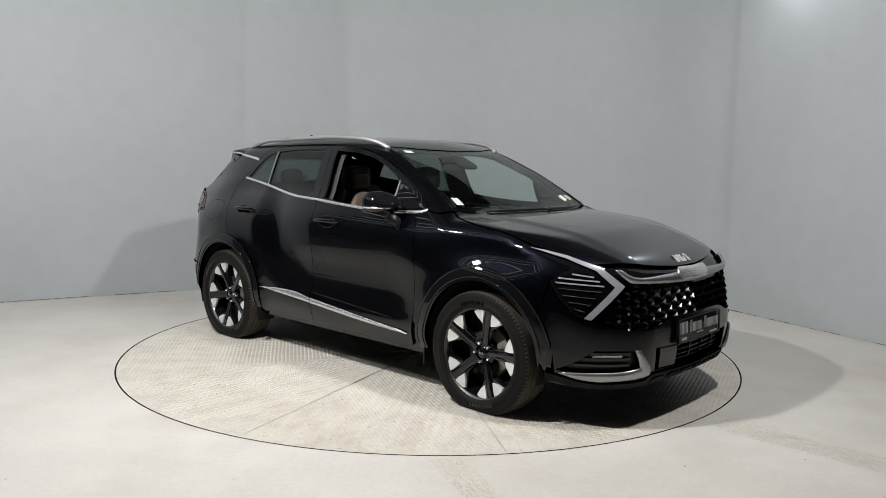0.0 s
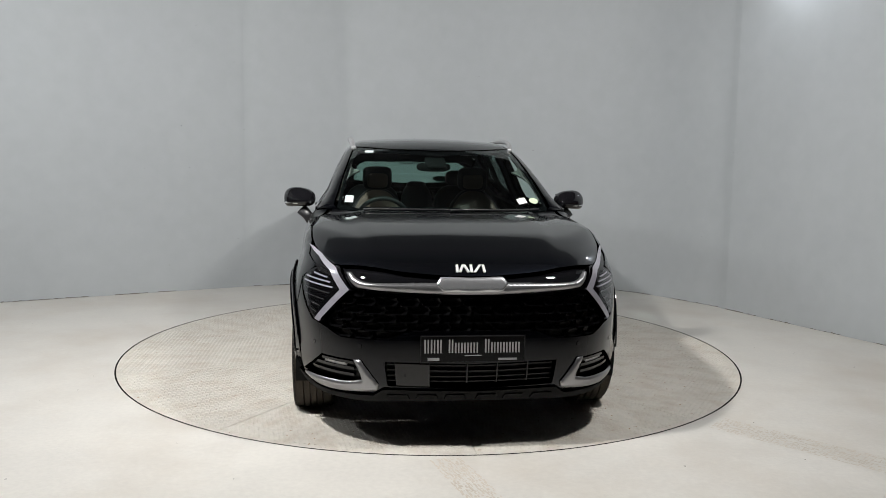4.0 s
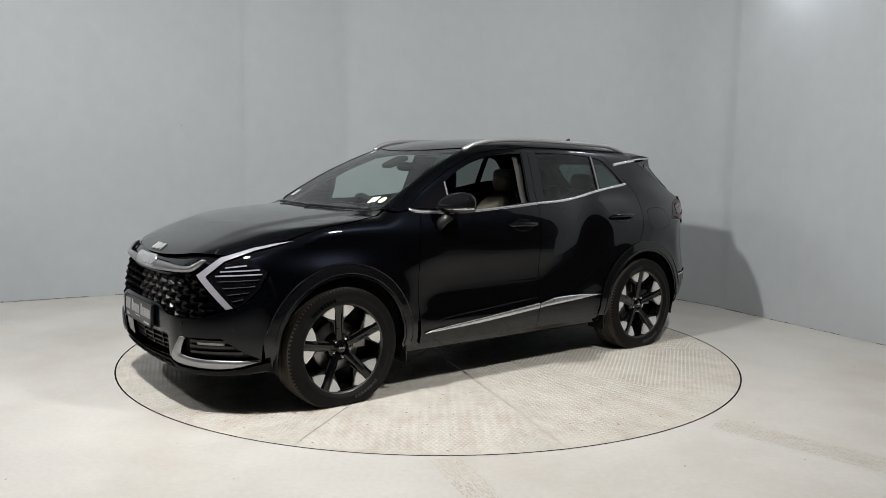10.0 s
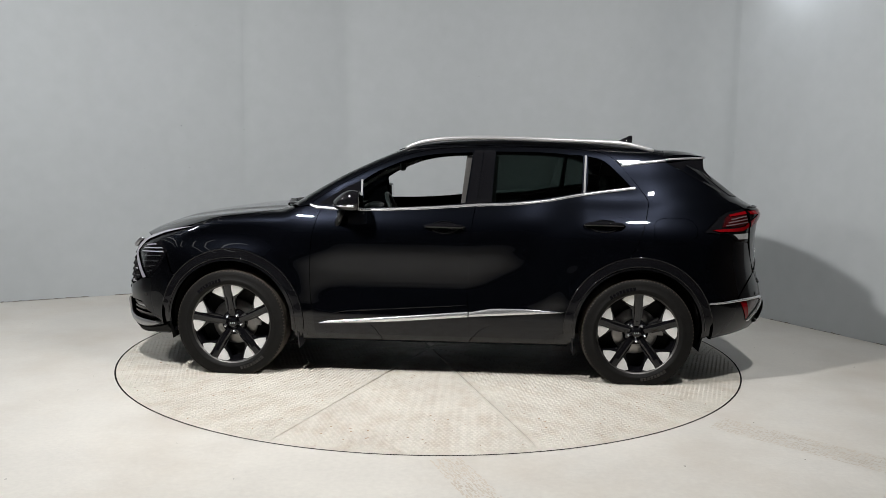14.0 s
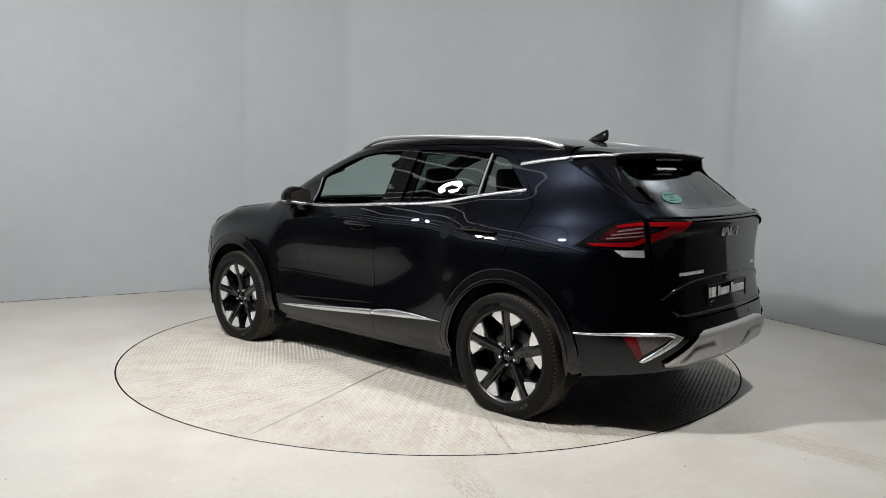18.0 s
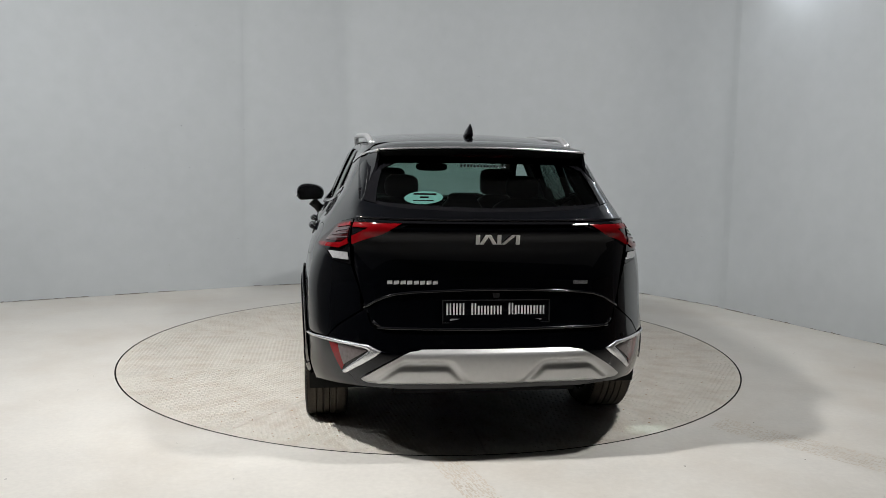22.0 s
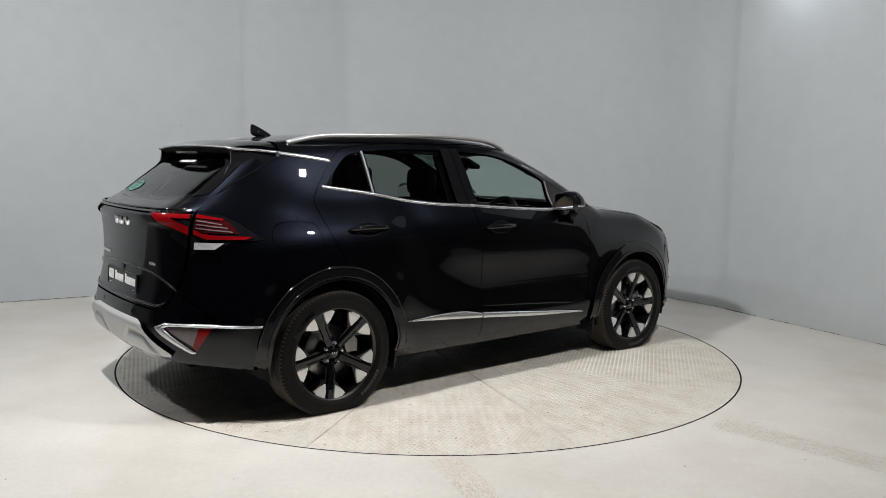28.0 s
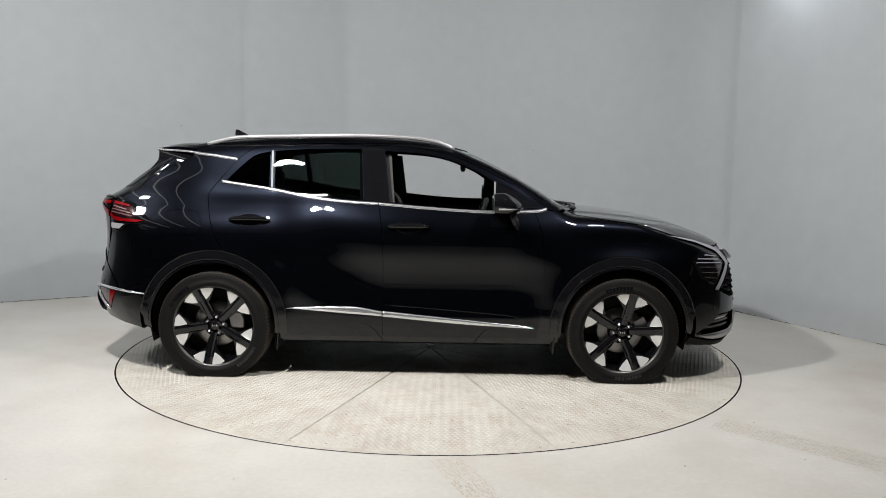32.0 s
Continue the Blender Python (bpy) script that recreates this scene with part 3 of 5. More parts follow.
# ---------------------------------------------------------------- the car
car = tagged(new("car"), "gloss black family SUV with silver trim and open front windows", "car")


def arc(hx, r, a0, a1, n=40):
    """Points of a wheel arch, from angle a0 to a1 in degrees."""
    return [(hx + r * math.cos(radians(a)), HUB_Z + r * math.sin(radians(a))) for a in np.linspace(a0, a1, n)]


BELT = [(0.828, 1.135), (0.745, 1.118), (0.432, 1.110), (0.02, 1.130), (-0.284, 1.152), (-0.515, 1.163), (-0.748, 1.188), (-0.982, 1.231), (-1.325, 1.279)]
GAP_A = [(0.745, 1.119), (0.773, 1.05), (0.803, 0.905), (0.812, 0.649), (0.795, 0.427), (0.780, 0.285)]
GAP_B = [(-0.318, 1.535), (-0.288, 1.31), (-0.270, 1.155), (-0.248, 1.018), (-0.234, 0.834), (-0.231, 0.571), (-0.235, 0.28)]
GAP_C = [(-1.345, 1.285), (-1.398, 1.205), (-1.392, 1.138), (-1.345, 0.986), (-1.290, 0.873), (-1.262, 0.848)]
FRAME_F = [(-0.318, 1.535), (-0.2, 1.533), (0.0, 1.517), (0.2, 1.475), (0.39, 1.40), (0.5, 1.345), (0.66, 1.258), (0.80, 1.165), (0.828, 1.135)]
FRAME_R = [(-1.345, 1.285), (-1.25, 1.405), (-1.15, 1.492), (-1.0, 1.524), (-0.7, 1.539), (-0.318, 1.535)]
WIN_F = curve([(0.485, 1.302), (0.389, 1.362), (0.201, 1.441), (0.01, 1.482), (-0.246, 1.499), (-0.200, 1.165), (0.02, 1.142), (0.25, 1.128), (0.475, 1.124), (0.485, 1.302)], corners=(0, 4, 5, 8))[:-1]
SAIL = curve([(0.505, 1.295), (0.62, 1.238), (0.775, 1.140), (0.495, 1.124), (0.505, 1.295)], corners=(0, 2, 3))[:-1]
WIN_R = curve([(-0.400, 1.507), (-0.717, 1.505), (-0.985, 1.488), (-0.968, 1.244), (-0.75, 1.203), (-0.515, 1.178), (-0.375, 1.172), (-0.400, 1.507)], corners=(0, 2, 3, 6))[:-1]
WIN_Q = curve([(-1.018, 1.484), (-1.12, 1.455), (-1.22, 1.368), (-1.298, 1.285), (-1.005, 1.249), (-1.018, 1.484)], corners=(0, 3, 4))[:-1]
DOOR_F = curve(GAP_A) + curve([(0.780, 0.285), (0.3, 0.280), (-0.231, 0.280)])[1:] + curve(GAP_B)[::-1][1:] + curve(FRAME_F)[1:-1]
ARCH_R = 0.487
DOOR_R = curve(GAP_B) + [(-0.5, 0.278), (-0.84, 0.276), (-0.865, 0.30)] + arc(-HUB_X, ARCH_R, 7, 83) + curve(GAP_C)[::-1][1:] + curve(FRAME_R)[1:-1]


def shrink(loop, d=0.0022):
    """The outline drawn in by d, for the gap between two panels."""
    L = np.array(loop)
    t = np.roll(L, -1, 0) - np.roll(L, 1, 0)
    n = np.c_[-t[:, 1], t[:, 0]] / np.maximum(np.linalg.norm(t, axis=1, keepdims=True), 1e-9)
    area2 = (L[:, 0] * np.roll(L[:, 1], -1) - L[:, 1] * np.roll(L[:, 0], -1)).sum()
    return [tuple(p) for p in L + n * (d if area2 > 0 else -d)]


def grow(loop, d):
    return shrink(loop, -d)


def both(half):
    """An outline that is the same on either side of the car's middle."""
    return half + [(x, -y) if abs(half[0][1]) < 1e-6 and abs(half[-1][1]) < 1e-6 else (-x, y) for x, y in half[::-1]][1:-1]


def both_turn(half):
    """As both(), for the drawings of the front and the rear, whose first number is the turn to the side."""
    return half + [(-u, v) for u, v in half[::-1] if abs(u) > 1e-6]


def moved(src, dst, pts):
    """Points of one drawing in another."""
    return flat(dst, onto(src, np.array(pts, float))[0])


def sweep(pts, radius, up, n=12, flatten=1.0, caps=True):
    """A tube along points; up gives the section's upright, flatten its height over its width."""
    P = np.array(pts, float)
    T = np.gradient(P, axis=0)
    T /= np.linalg.norm(T, axis=1, keepdims=True)
    S = np.cross(T, np.array(up, float))
    S /= np.linalg.norm(S, axis=1, keepdims=True)
    U = np.cross(S, T)
    R = np.broadcast_to(np.asarray(radius, float), (len(P),))
    a = np.linspace(0, 2 * math.pi, n, endpoint=False)
    V = (P[:, None] + R[:, None, None] * (np.cos(a)[None, :, None] * S[:, None] + flatten * np.sin(a)[None, :, None] * U[:, None])).reshape(-1, 3)
    F = [(i * n + q, i * n + (q + 1) % n, (i + 1) * n + (q + 1) % n, (i + 1) * n + q) for i in range(len(P) - 1) for q in range(n)]
    if caps:
        F += [tuple(range(n))[::-1], tuple(range((len(P) - 1) * n, len(P) * n))]
    return V, F


def slab(corners, n, depth):
    """A flat plate from its front corners, thickened backwards along -n."""
    C = np.array(corners, float)
    k = len(C)
    V = np.concatenate([C, C - np.array(n, float) * depth])
    return V, [tuple(range(k)), tuple(range(2 * k - 1, k - 1, -1))] + [((i + 1) % k, i, k + i, k + (i + 1) % k) for i in range(k)]


# outlines seen from above
SCREEN_EDGE = [(0.96, 0.692), (0.60, 0.640), (0.17, 0.575)]
ROOF_EDGE = [(0.17, 0.575), (-0.1, 0.597), (-0.4, 0.603), (-1.0, 0.585), (-1.53, 0.545)]
SCREEN = both(curve([(1.12, 0.0), (1.06, 0.43), (0.96, 0.692), (0.60, 0.640), (0.17, 0.575), (0.28, 0.30), (0.325, 0.0)], 0.03, (2, 4)))
HOOD = both(curve([(1.128, 0.0), (1.07, 0.43), (0.965, 0.715), (1.144, 0.792), (1.309, 0.818), (1.542, 0.815), (1.70, 0.790), (1.88, 0.730), (1.985, 0.650), (2.09, 0.42), (2.136, 0.17), (2.145, 0.0)], 0.025, (2,)))
ROOF = both(curve([(0.325, 0.0), (0.28, 0.30), *ROOF_EDGE, (-1.56, 0.3), (-1.57, 0.0)], 0.03, (2, 6)))
# outlines seen from the side
ARCH_F = arc(HUB_X, ARCH_R, 38, 172)
LAMP_LOOP = [(1.17, 0.990), (1.079, 0.973), (0.878, 0.939), (0.698, 0.895), (0.588, 0.789), (0.755, 0.607), (0.82, 0.620), (0.845, 0.638), (0.925, 0.72), (0.972, 0.817), (0.866, 0.886), (1.0, 0.932)]
FENDER = curve([(0.748, 1.121), (0.828, 1.128), (0.95, 1.112)])[:-1] + moved("top", "side", curve([(0.965, 0.718), (1.144, 0.795), (1.309, 0.821), (1.542, 0.818), (1.60, 0.811)], 0.03)) + moved("front", "side", [(1.0, 0.930), (0.866, 0.882)]) + moved("front", "side", [(0.972, 0.814)]) + [(1.75, 0.68)] + ARCH_F + curve(GAP_A[:4] + [(0.80, 0.445)])[::-1][:-1]
SIDE_FRAME = moved("top", "side", curve(SCREEN_EDGE, 0.03) + curve(ROOF_EDGE, 0.03)[1:]) + [(-1.535, 1.462), (-1.38, 1.443), (-1.237, 1.428)] + curve(FRAME_R, 0.03)[3:-1] + curve(FRAME_F, 0.03) + [(0.90, 1.120)]
QUARTER = [(-1.345, 1.285), (-1.25, 1.402), (-1.237, 1.424), (-1.38, 1.438), (-1.537, 1.454), (-1.745, 1.342), (-1.929, 1.239)] + moved("rear", "side", [(0.672, 1.156), (0.79, 1.131), (0.857, 1.100), (0.998, 1.003), (0.845, 0.992), (0.785, 0.946), (0.66, 0.930), (0.605, 0.80), (0.598, 0.722), (0.725, 0.633), (0.788, 0.566), (0.90, 0.560)]) + [(-1.79, 0.562)] + arc(-HUB_X, ARCH_R, 155, 82, 26) + curve(GAP_C)[::-1][1:-1]

# inner shell, a little under the outer panels
SHELL_SIDE = curve([(1.80, 0.27), (1.83, 0.5), (1.80, 0.8), (1.70, 0.95), (1.5, 0.99), (1.1, 1.06), (0.96, 1.09), (0.69, 1.255), (0.39, 1.40), (0.2, 1.475), (-0.2, 1.535), (-0.8, 1.54), (-1.2, 1.52), (-1.5, 1.45), (-1.80, 1.25), (-1.90, 0.9), (-1.90, 0.5), (-1.83, 0.32)], 0.04) + arc(-HUB_X, 0.425, 188, -14) + [(-0.88, 0.235), (0.0, 0.235), (0.88, 0.235)] + arc(HUB_X, 0.425, 194, -12)
for mirror in (False, True):
    panel("inner_shell", "side", SHELL_SIDE, GLOSS, car, [grow(WIN_F, 0.014), grow(WIN_R, 0.010), grow(WIN_Q, 0.006)], -0.014, 0.02, 0.05, mirror)
panel("inner_nose", "front", poly([(-0.98, 0.26), (0.98, 0.26), (0.98, 0.80), (0.55, 0.905), (-0.55, 0.905), (-0.98, 0.80)], 0.04), DARK, car, (), -0.055, 0.02, 0.05)
panel("nose_strip", "front", both_turn([(0.0, 0.893), (0.22, 0.891), (0.45, 0.897), (0.60, 0.905), (0.70, 0.905), (0.60, 0.80), (0.45, 0.775), (0.2, 0.765), (0.0, 0.763)]), GLOSS, car, (), -0.022, 0.02, 0.03)
panel("inner_tail", "rear", poly([(-0.95, 0.34), (0.95, 0.34), (0.9, 1.05), (0.62, 1.17), (-0.62, 1.17), (-0.9, 1.05)], 0.04), GLOSS, car, (), -0.016, 0.02, 0.05)

FLAP = curve([(-1.425, 0.95), (-1.428, 1.04), (-1.475, 1.085), (-1.63, 1.088), (-1.695, 1.05), (-1.70, 0.985), (-1.64, 0.940), (-1.48, 0.932), (-1.425, 0.95)], 0.02)[:-1]
panel("hood", "top", shrink(HOOD), PAINT, car, res=0.03)
panel("roof", "top", shrink(ROOF), PAINT, car, res=0.04)
panel("windscreen", "top", shrink(SCREEN, 0.004), WINDSCREEN, car, (), -0.004, 0.003, 0.05, label="green-tinted windscreen")
panel("screen_border", "top", shrink(SCREEN, 0.004), GLOSS, car, [shrink(both(curve([(1.085, 0.0), (1.02, 0.43), (0.925, 0.665), (0.60, 0.618), (0.235, 0.548), (0.335, 0.30), (0.385, 0.0)], 0.03, (2, 4))), 0.002)], -0.009, 0.002, 0.04)
for mirror in (False, True):
    panel("front_fender", "side", shrink(FENDER), PAINT, car, (), 0, 0.02, 0.028, mirror)
    panel("side_frame", "side", shrink(SIDE_FRAME, 0.0015), PAINT, car, (), 0, 0.02, 0.028, mirror)
    panel("rear_quarter", "side", shrink(QUARTER), PAINT, car, [grow(FLAP, 0.0025)], 0, 0.02, 0.028, mirror)
    d = panel("front_door", "side", shrink(DOOR_F), PAINT, car, [WIN_F], 0, 0.02, 0.0125, mirror)
    strip("belt_trim", "side", curve(BELT[:4] + [(-0.268, 1.151)]), 0.017, CHROME, d, 0.003, 0.012, mirror, "polished chrome belt trim", 1.0, 0.005)
    panel("side_moulding", "side", curve([(0.755, 0.358), (0.70, 0.374), (0.3, 0.410), (-0.232, 0.457), (-0.232, 0.422), (0.3, 0.380), (0.755, 0.358)], 0.03, (3, 4))[:-1], CHROME, d, (), 0.008, 0.02, 0.007, mirror, "satin chrome side moulding", None, 0.007, 0.012)
    strip("cladding_edge", "side", curve([(0.66, 0.428), (0.50, 0.448), (-0.228, 0.498)]), 0.007, GLOSS, d, 0.002, 0.006, mirror, "", 0.2, 0.004)
    panel("mirror_sail", "side", SAIL, GLOSS, d, (), 0.003, 0.012, 0.04, mirror)
    strip("window_seal", "side", curve([(0.492, 1.305), (0.489, 1.122)]), 0.012, SEAL, d, 0.004, 0.012, mirror)
    panel("pillar_cover", "side", poly([(-0.256, 1.512), (-0.316, 1.516), (-0.276, 1.164), (-0.212, 1.160)], 0.03), GLOSS, d, (), 0.003, 0.01, 0.04, mirror)
    d2 = panel("rear_door", "side", shrink(DOOR_R), PAINT, car, [WIN_R, WIN_Q], 0, 0.02, 0.0125, mirror)
    panel("rear_window", "side", WIN_R, PRIVACY, d2, (), -0.005, 0.004, 0.05, mirror, "dark privacy glass")
    panel("quarter_window", "side", WIN_Q, PRIVACY, d2, (), -0.005, 0.004, 0.05, mirror, "dark privacy glass")
    strip("belt_trim", "side", curve([(-0.274, 1.151), *BELT[5:]]), 0.017, CHROME, d2, 0.003, 0.012, mirror, "polished chrome belt trim", 1.0, 0.005)
    strip("window_divider", "side", curve([(-1.002, 1.489), (-0.986, 1.240)]), 0.013, SEAL, d2, 0.003, 0.01, mirror)
    panel("pillar_cover", "side", poly([(-0.322, 1.516), (-0.396, 1.512), (-0.372, 1.170), (-0.278, 1.163)], 0.03), GLOSS, d2, (), 0.003, 0.01, 0.04, mirror)
    panel("side_moulding", "side", curve([(-0.239, 0.453), (-0.33, 0.470), (-0.41, 0.481), (-0.62, 0.483), (-0.865, 0.468), (-0.60, 0.448), (-0.239, 0.424), (-0.239, 0.453)], 0.03, (0, 4, 6))[:-1], CHROME, d2, (), 0.008, 0.02, 0.007, mirror, "satin chrome side moulding", None, 0.007, 0.012)
    panel("roof_side_trim", "side", curve([(-1.232, 1.416), (-1.38, 1.438), (-1.535, 1.456), (-1.545, 1.474), (-1.38, 1.456), (-1.240, 1.436), (-1.232, 1.416)], 0.03, (0, 2, 3, 5))[:-1], CHROME, car, (), 0.003, 0.012, 0.006, mirror, "satin chrome roof trim", None, 0.005, 0.009)
    panel("fuel_flap" if mirror else "charge_flap", "side", FLAP, PAINT, car, (), 0.0, 0.012, 0.025, mirror)
    for hx, nm in ((HUB_X, "front_arch_trim"), (-HUB_X, "rear_arch_trim")):
        out = arc(hx, ARCH_R - 0.003, 12, 186, 50) if hx > 0 else arc(hx, ARCH_R - 0.003, -6, 172, 50)
        inn = arc(hx, 0.408, 186, -12, 50) if hx > 0 else arc(hx, 0.408, 190, -8, 50)
        ends = [(hx - 0.46, 0.262)] if hx > 0 else [(hx - 0.44, 0.30)]
        panel(nm, "side", (out + ends if hx > 0 else out) + inn, GLOSS, car, (), 0.007, 0.035, 0.03, mirror)
        P, N = onto("side", np.array(arc(hx, ARCH_R - 0.006, 14, 184, 46) if hx > 0 else arc(hx, ARCH_R - 0.006, -3, 168, 46)), 0.007)
        Q, M = onto("side", np.array(arc(hx, 0.428, 6, 186, 46) if hx > 0 else arc(hx, 0.428, -6, 178, 46)), 0.008)
        for line in (P, Q):
            V, F = sweep(line * [1, -1 if mirror else 1, 1], 0.0045, (0, 1, 0.01), 8)
            mesh_part("arch_lip", V, F, GLOSS, car)

# ---------------------------------------------------------------- the nose
BUMP_F = [(0.0, 0.602), (0.25, 0.602), (0.33, 0.591), (0.396, 0.559), (0.62, 0.555), (0.737, 0.600), (0.82, 0.617), (0.847, 0.635), (0.928, 0.718), (0.976, 0.812)]
ARCH_FRONT = moved("side", "front", [(1.755, 0.68)] + arc(HUB_X, ARCH_R, 37, -8, 14))
BUMP_F = curve(BUMP_F, 0.03, (2, 3, 4, 5, 6, 9))[:-1] + ARCH_FRONT + [(0.955, 0.245), (0.85, 0.235), (0.70, 0.228), (0.42, 0.232), (0.20, 0.240), (0.0, 0.240)]
LOWER = [(-0.41, 0.446), (0.0, 0.436), (0.41, 0.446), (0.40, 0.318), (0.0, 0.302), (-0.40, 0.318)]
POCKET = [(0.535, 0.447), (0.74, 0.449), (0.83, 0.385), (0.93, 0.330), (0.78, 0.318), (0.52, 0.318), (0.50, 0.35)]
bumper = panel("front_bumper", "front", shrink(both_turn(BUMP_F)), PAINT, car, [poly(LOWER, 0.04), poly(POCKET, 0.03), poly([(-u, v) for u, v in POCKET], 0.03)], 0, 0.045, 0.03)
panel("lower_lip", "front", both_turn(curve([(0.0, 0.296), (0.42, 0.306), (0.47, 0.270), (0.75, 0.268), (0.98, 0.318), (0.98, 0.27), (0.70, 0.236), (0.30, 0.238), (0.0, 0.243)], 0.03, (1, 2, 4, 5))), DARK, bumper, (), 0.012, 0.03, 0.03)
for u in (-0.36, -0.22, -0.08, 0.08, 0.22, 0.36):
    panel("lip_tooth", "front", poly([(u - 0.055, 0.258), (u - 0.045, 0.282), (u + 0.045, 0.282), (u + 0.055, 0.258)], 0.03), DARK, bumper, (), 0.020, 0.012, 0.03)
for k in range(4):
    z = 0.332 + 0.029 * k
    strip("grille_slat", "front", curve([(-0.40, z + 0.004), (0.0, z - 0.004), (0.40, z + 0.004)]), 0.006, SATIN, bumper, -0.030, 0.02)
for u in (-0.02, 0.13, 0.28):
    strip("grille_rib", "front", curve([(u, 0.312), (u, 0.440)]), 0.006, GLOSS, bumper, -0.026, 0.02)
panel("radar_cover", "front", poly([(-0.365, 0.436), (-0.205, 0.430), (-0.205, 0.308), (-0.36, 0.318)], 0.03), GLOSS, bumper, (), -0.006, 0.02, 0.03)
GRILLE_TOP = spline([0.0, 0.3, 0.55, 0.64], [0.778, 0.786, 0.806, 0.800])
GRILLE_LOW = spline([0.0, 0.25, 0.33, 0.40, 0.62, 0.70], [0.605, 0.605, 0.594, 0.563, 0.560, 0.60])
grille = panel("grille", "front", both_turn([(0.0, 0.775), (0.3, 0.784), (0.55, 0.806), (0.585, 0.786), (0.735, 0.612), (0.62, 0.558), (0.40, 0.562), (0.33, 0.594), (0.25, 0.605), (0.0, 0.605)]), DARK, car, (), -0.045, 0.02, 0.03)


def grille_cell(u, v, w, h, sgn):
    """One hollow cell of the honeycomb grille, its lower edge forward."""
    pts = [(u - w / 2, v), (u - w * 0.36, v + h / 2), (u + w * 0.36, v + h / 2), (u + w / 2, v), (u + w * 0.36, v - h / 2), (u - w * 0.36, v - h / 2)]
    inner = [(u + 0.12 * w * sgn + (a - u) * 0.80, v - 0.04 * h + (b - v) * 0.68) for a, b in pts]
    rim = [(u + (a - u) * 1.10, v + (b - v) * 1.13) for a, b in pts]
    P, N = onto("front", np.array(rim + pts + inner), 0.0)
    dep = np.array([0.030] * 6 + [0.011, 0.012, 0.012, 0.011, 0.003, 0.003] + [0.032] * 6)
    V = P - N * dep[:, None]
    F = [(i, (i + 1) % 6, 6 + (i + 1) % 6, 6 + i) for i in range(6)] + [(6 + i, 6 + (i + 1) % 6, 12 + (i + 1) % 6, 12 + i) for i in range(6)] + [tuple(range(12, 18))]
    F = [f[::-1] for f in F]
    mesh_part("grille_cell", V, F, GRILLE, grille, smooth=False)


CW, CH = 0.108, 0.046
for i in range(6):
    v = 0.580 + i * 0.0405
    for j in range(-8, 9):
        u = (j + 0.5 * (i % 2)) * CW * 0.94
        if abs(u) > 0.735 or v - CH * 0.15 < float(GRILLE_LOW(abs(u))) or v + CH * 0.25 > float(GRILLE_TOP(abs(u))) or abs(u) - 0.60 > (0.785 - v) * 0.80:
            continue
        grille_cell(u, v, CW * 0.90, CH * 0.92, 1 if u >= 0 else -1)

bar = panel("nose_bar", "front", both_turn(curve([(0.0, 0.776), (0.18, 0.779), (0.50, 0.797), (0.575, 0.813), (0.636, 0.870), (0.610, 0.872), (0.55, 0.838), (0.47, 0.828), (0.20, 0.832), (0.0, 0.834)], 0.03, (4, 5))), FOG_TRIM, car, (), 0.004, 0.03, 0.009, label="satin silver nose bar", crown=0.018, wide=0.024)
panel("bar_plate", "front", [(0.0, 0.786), (0.15, 0.788), (0.185, 0.820), (0.165, 0.851), (0.0, 0.848), (-0.165, 0.851), (-0.185, 0.820), (-0.15, 0.788)], CHROME, bar, (), 0.020, 0.03, 0.008, label="polished silver plate", crown=0.006, wide=0.012)
DRL_LOOP = [(1.10, 0.974), (1.0, 0.962), (0.878, 0.939), (0.710, 0.886), (0.596, 0.789), (0.765, 0.611), (0.800, 0.620), (0.648, 0.784), (0.738, 0.868), (0.884, 0.925), (1.02, 0.957)]
LENS = [(0.680, 0.795), (0.736, 0.846), (0.815, 0.868), (0.958, 0.816), (0.922, 0.742), (0.838, 0.640), (0.806, 0.632)]
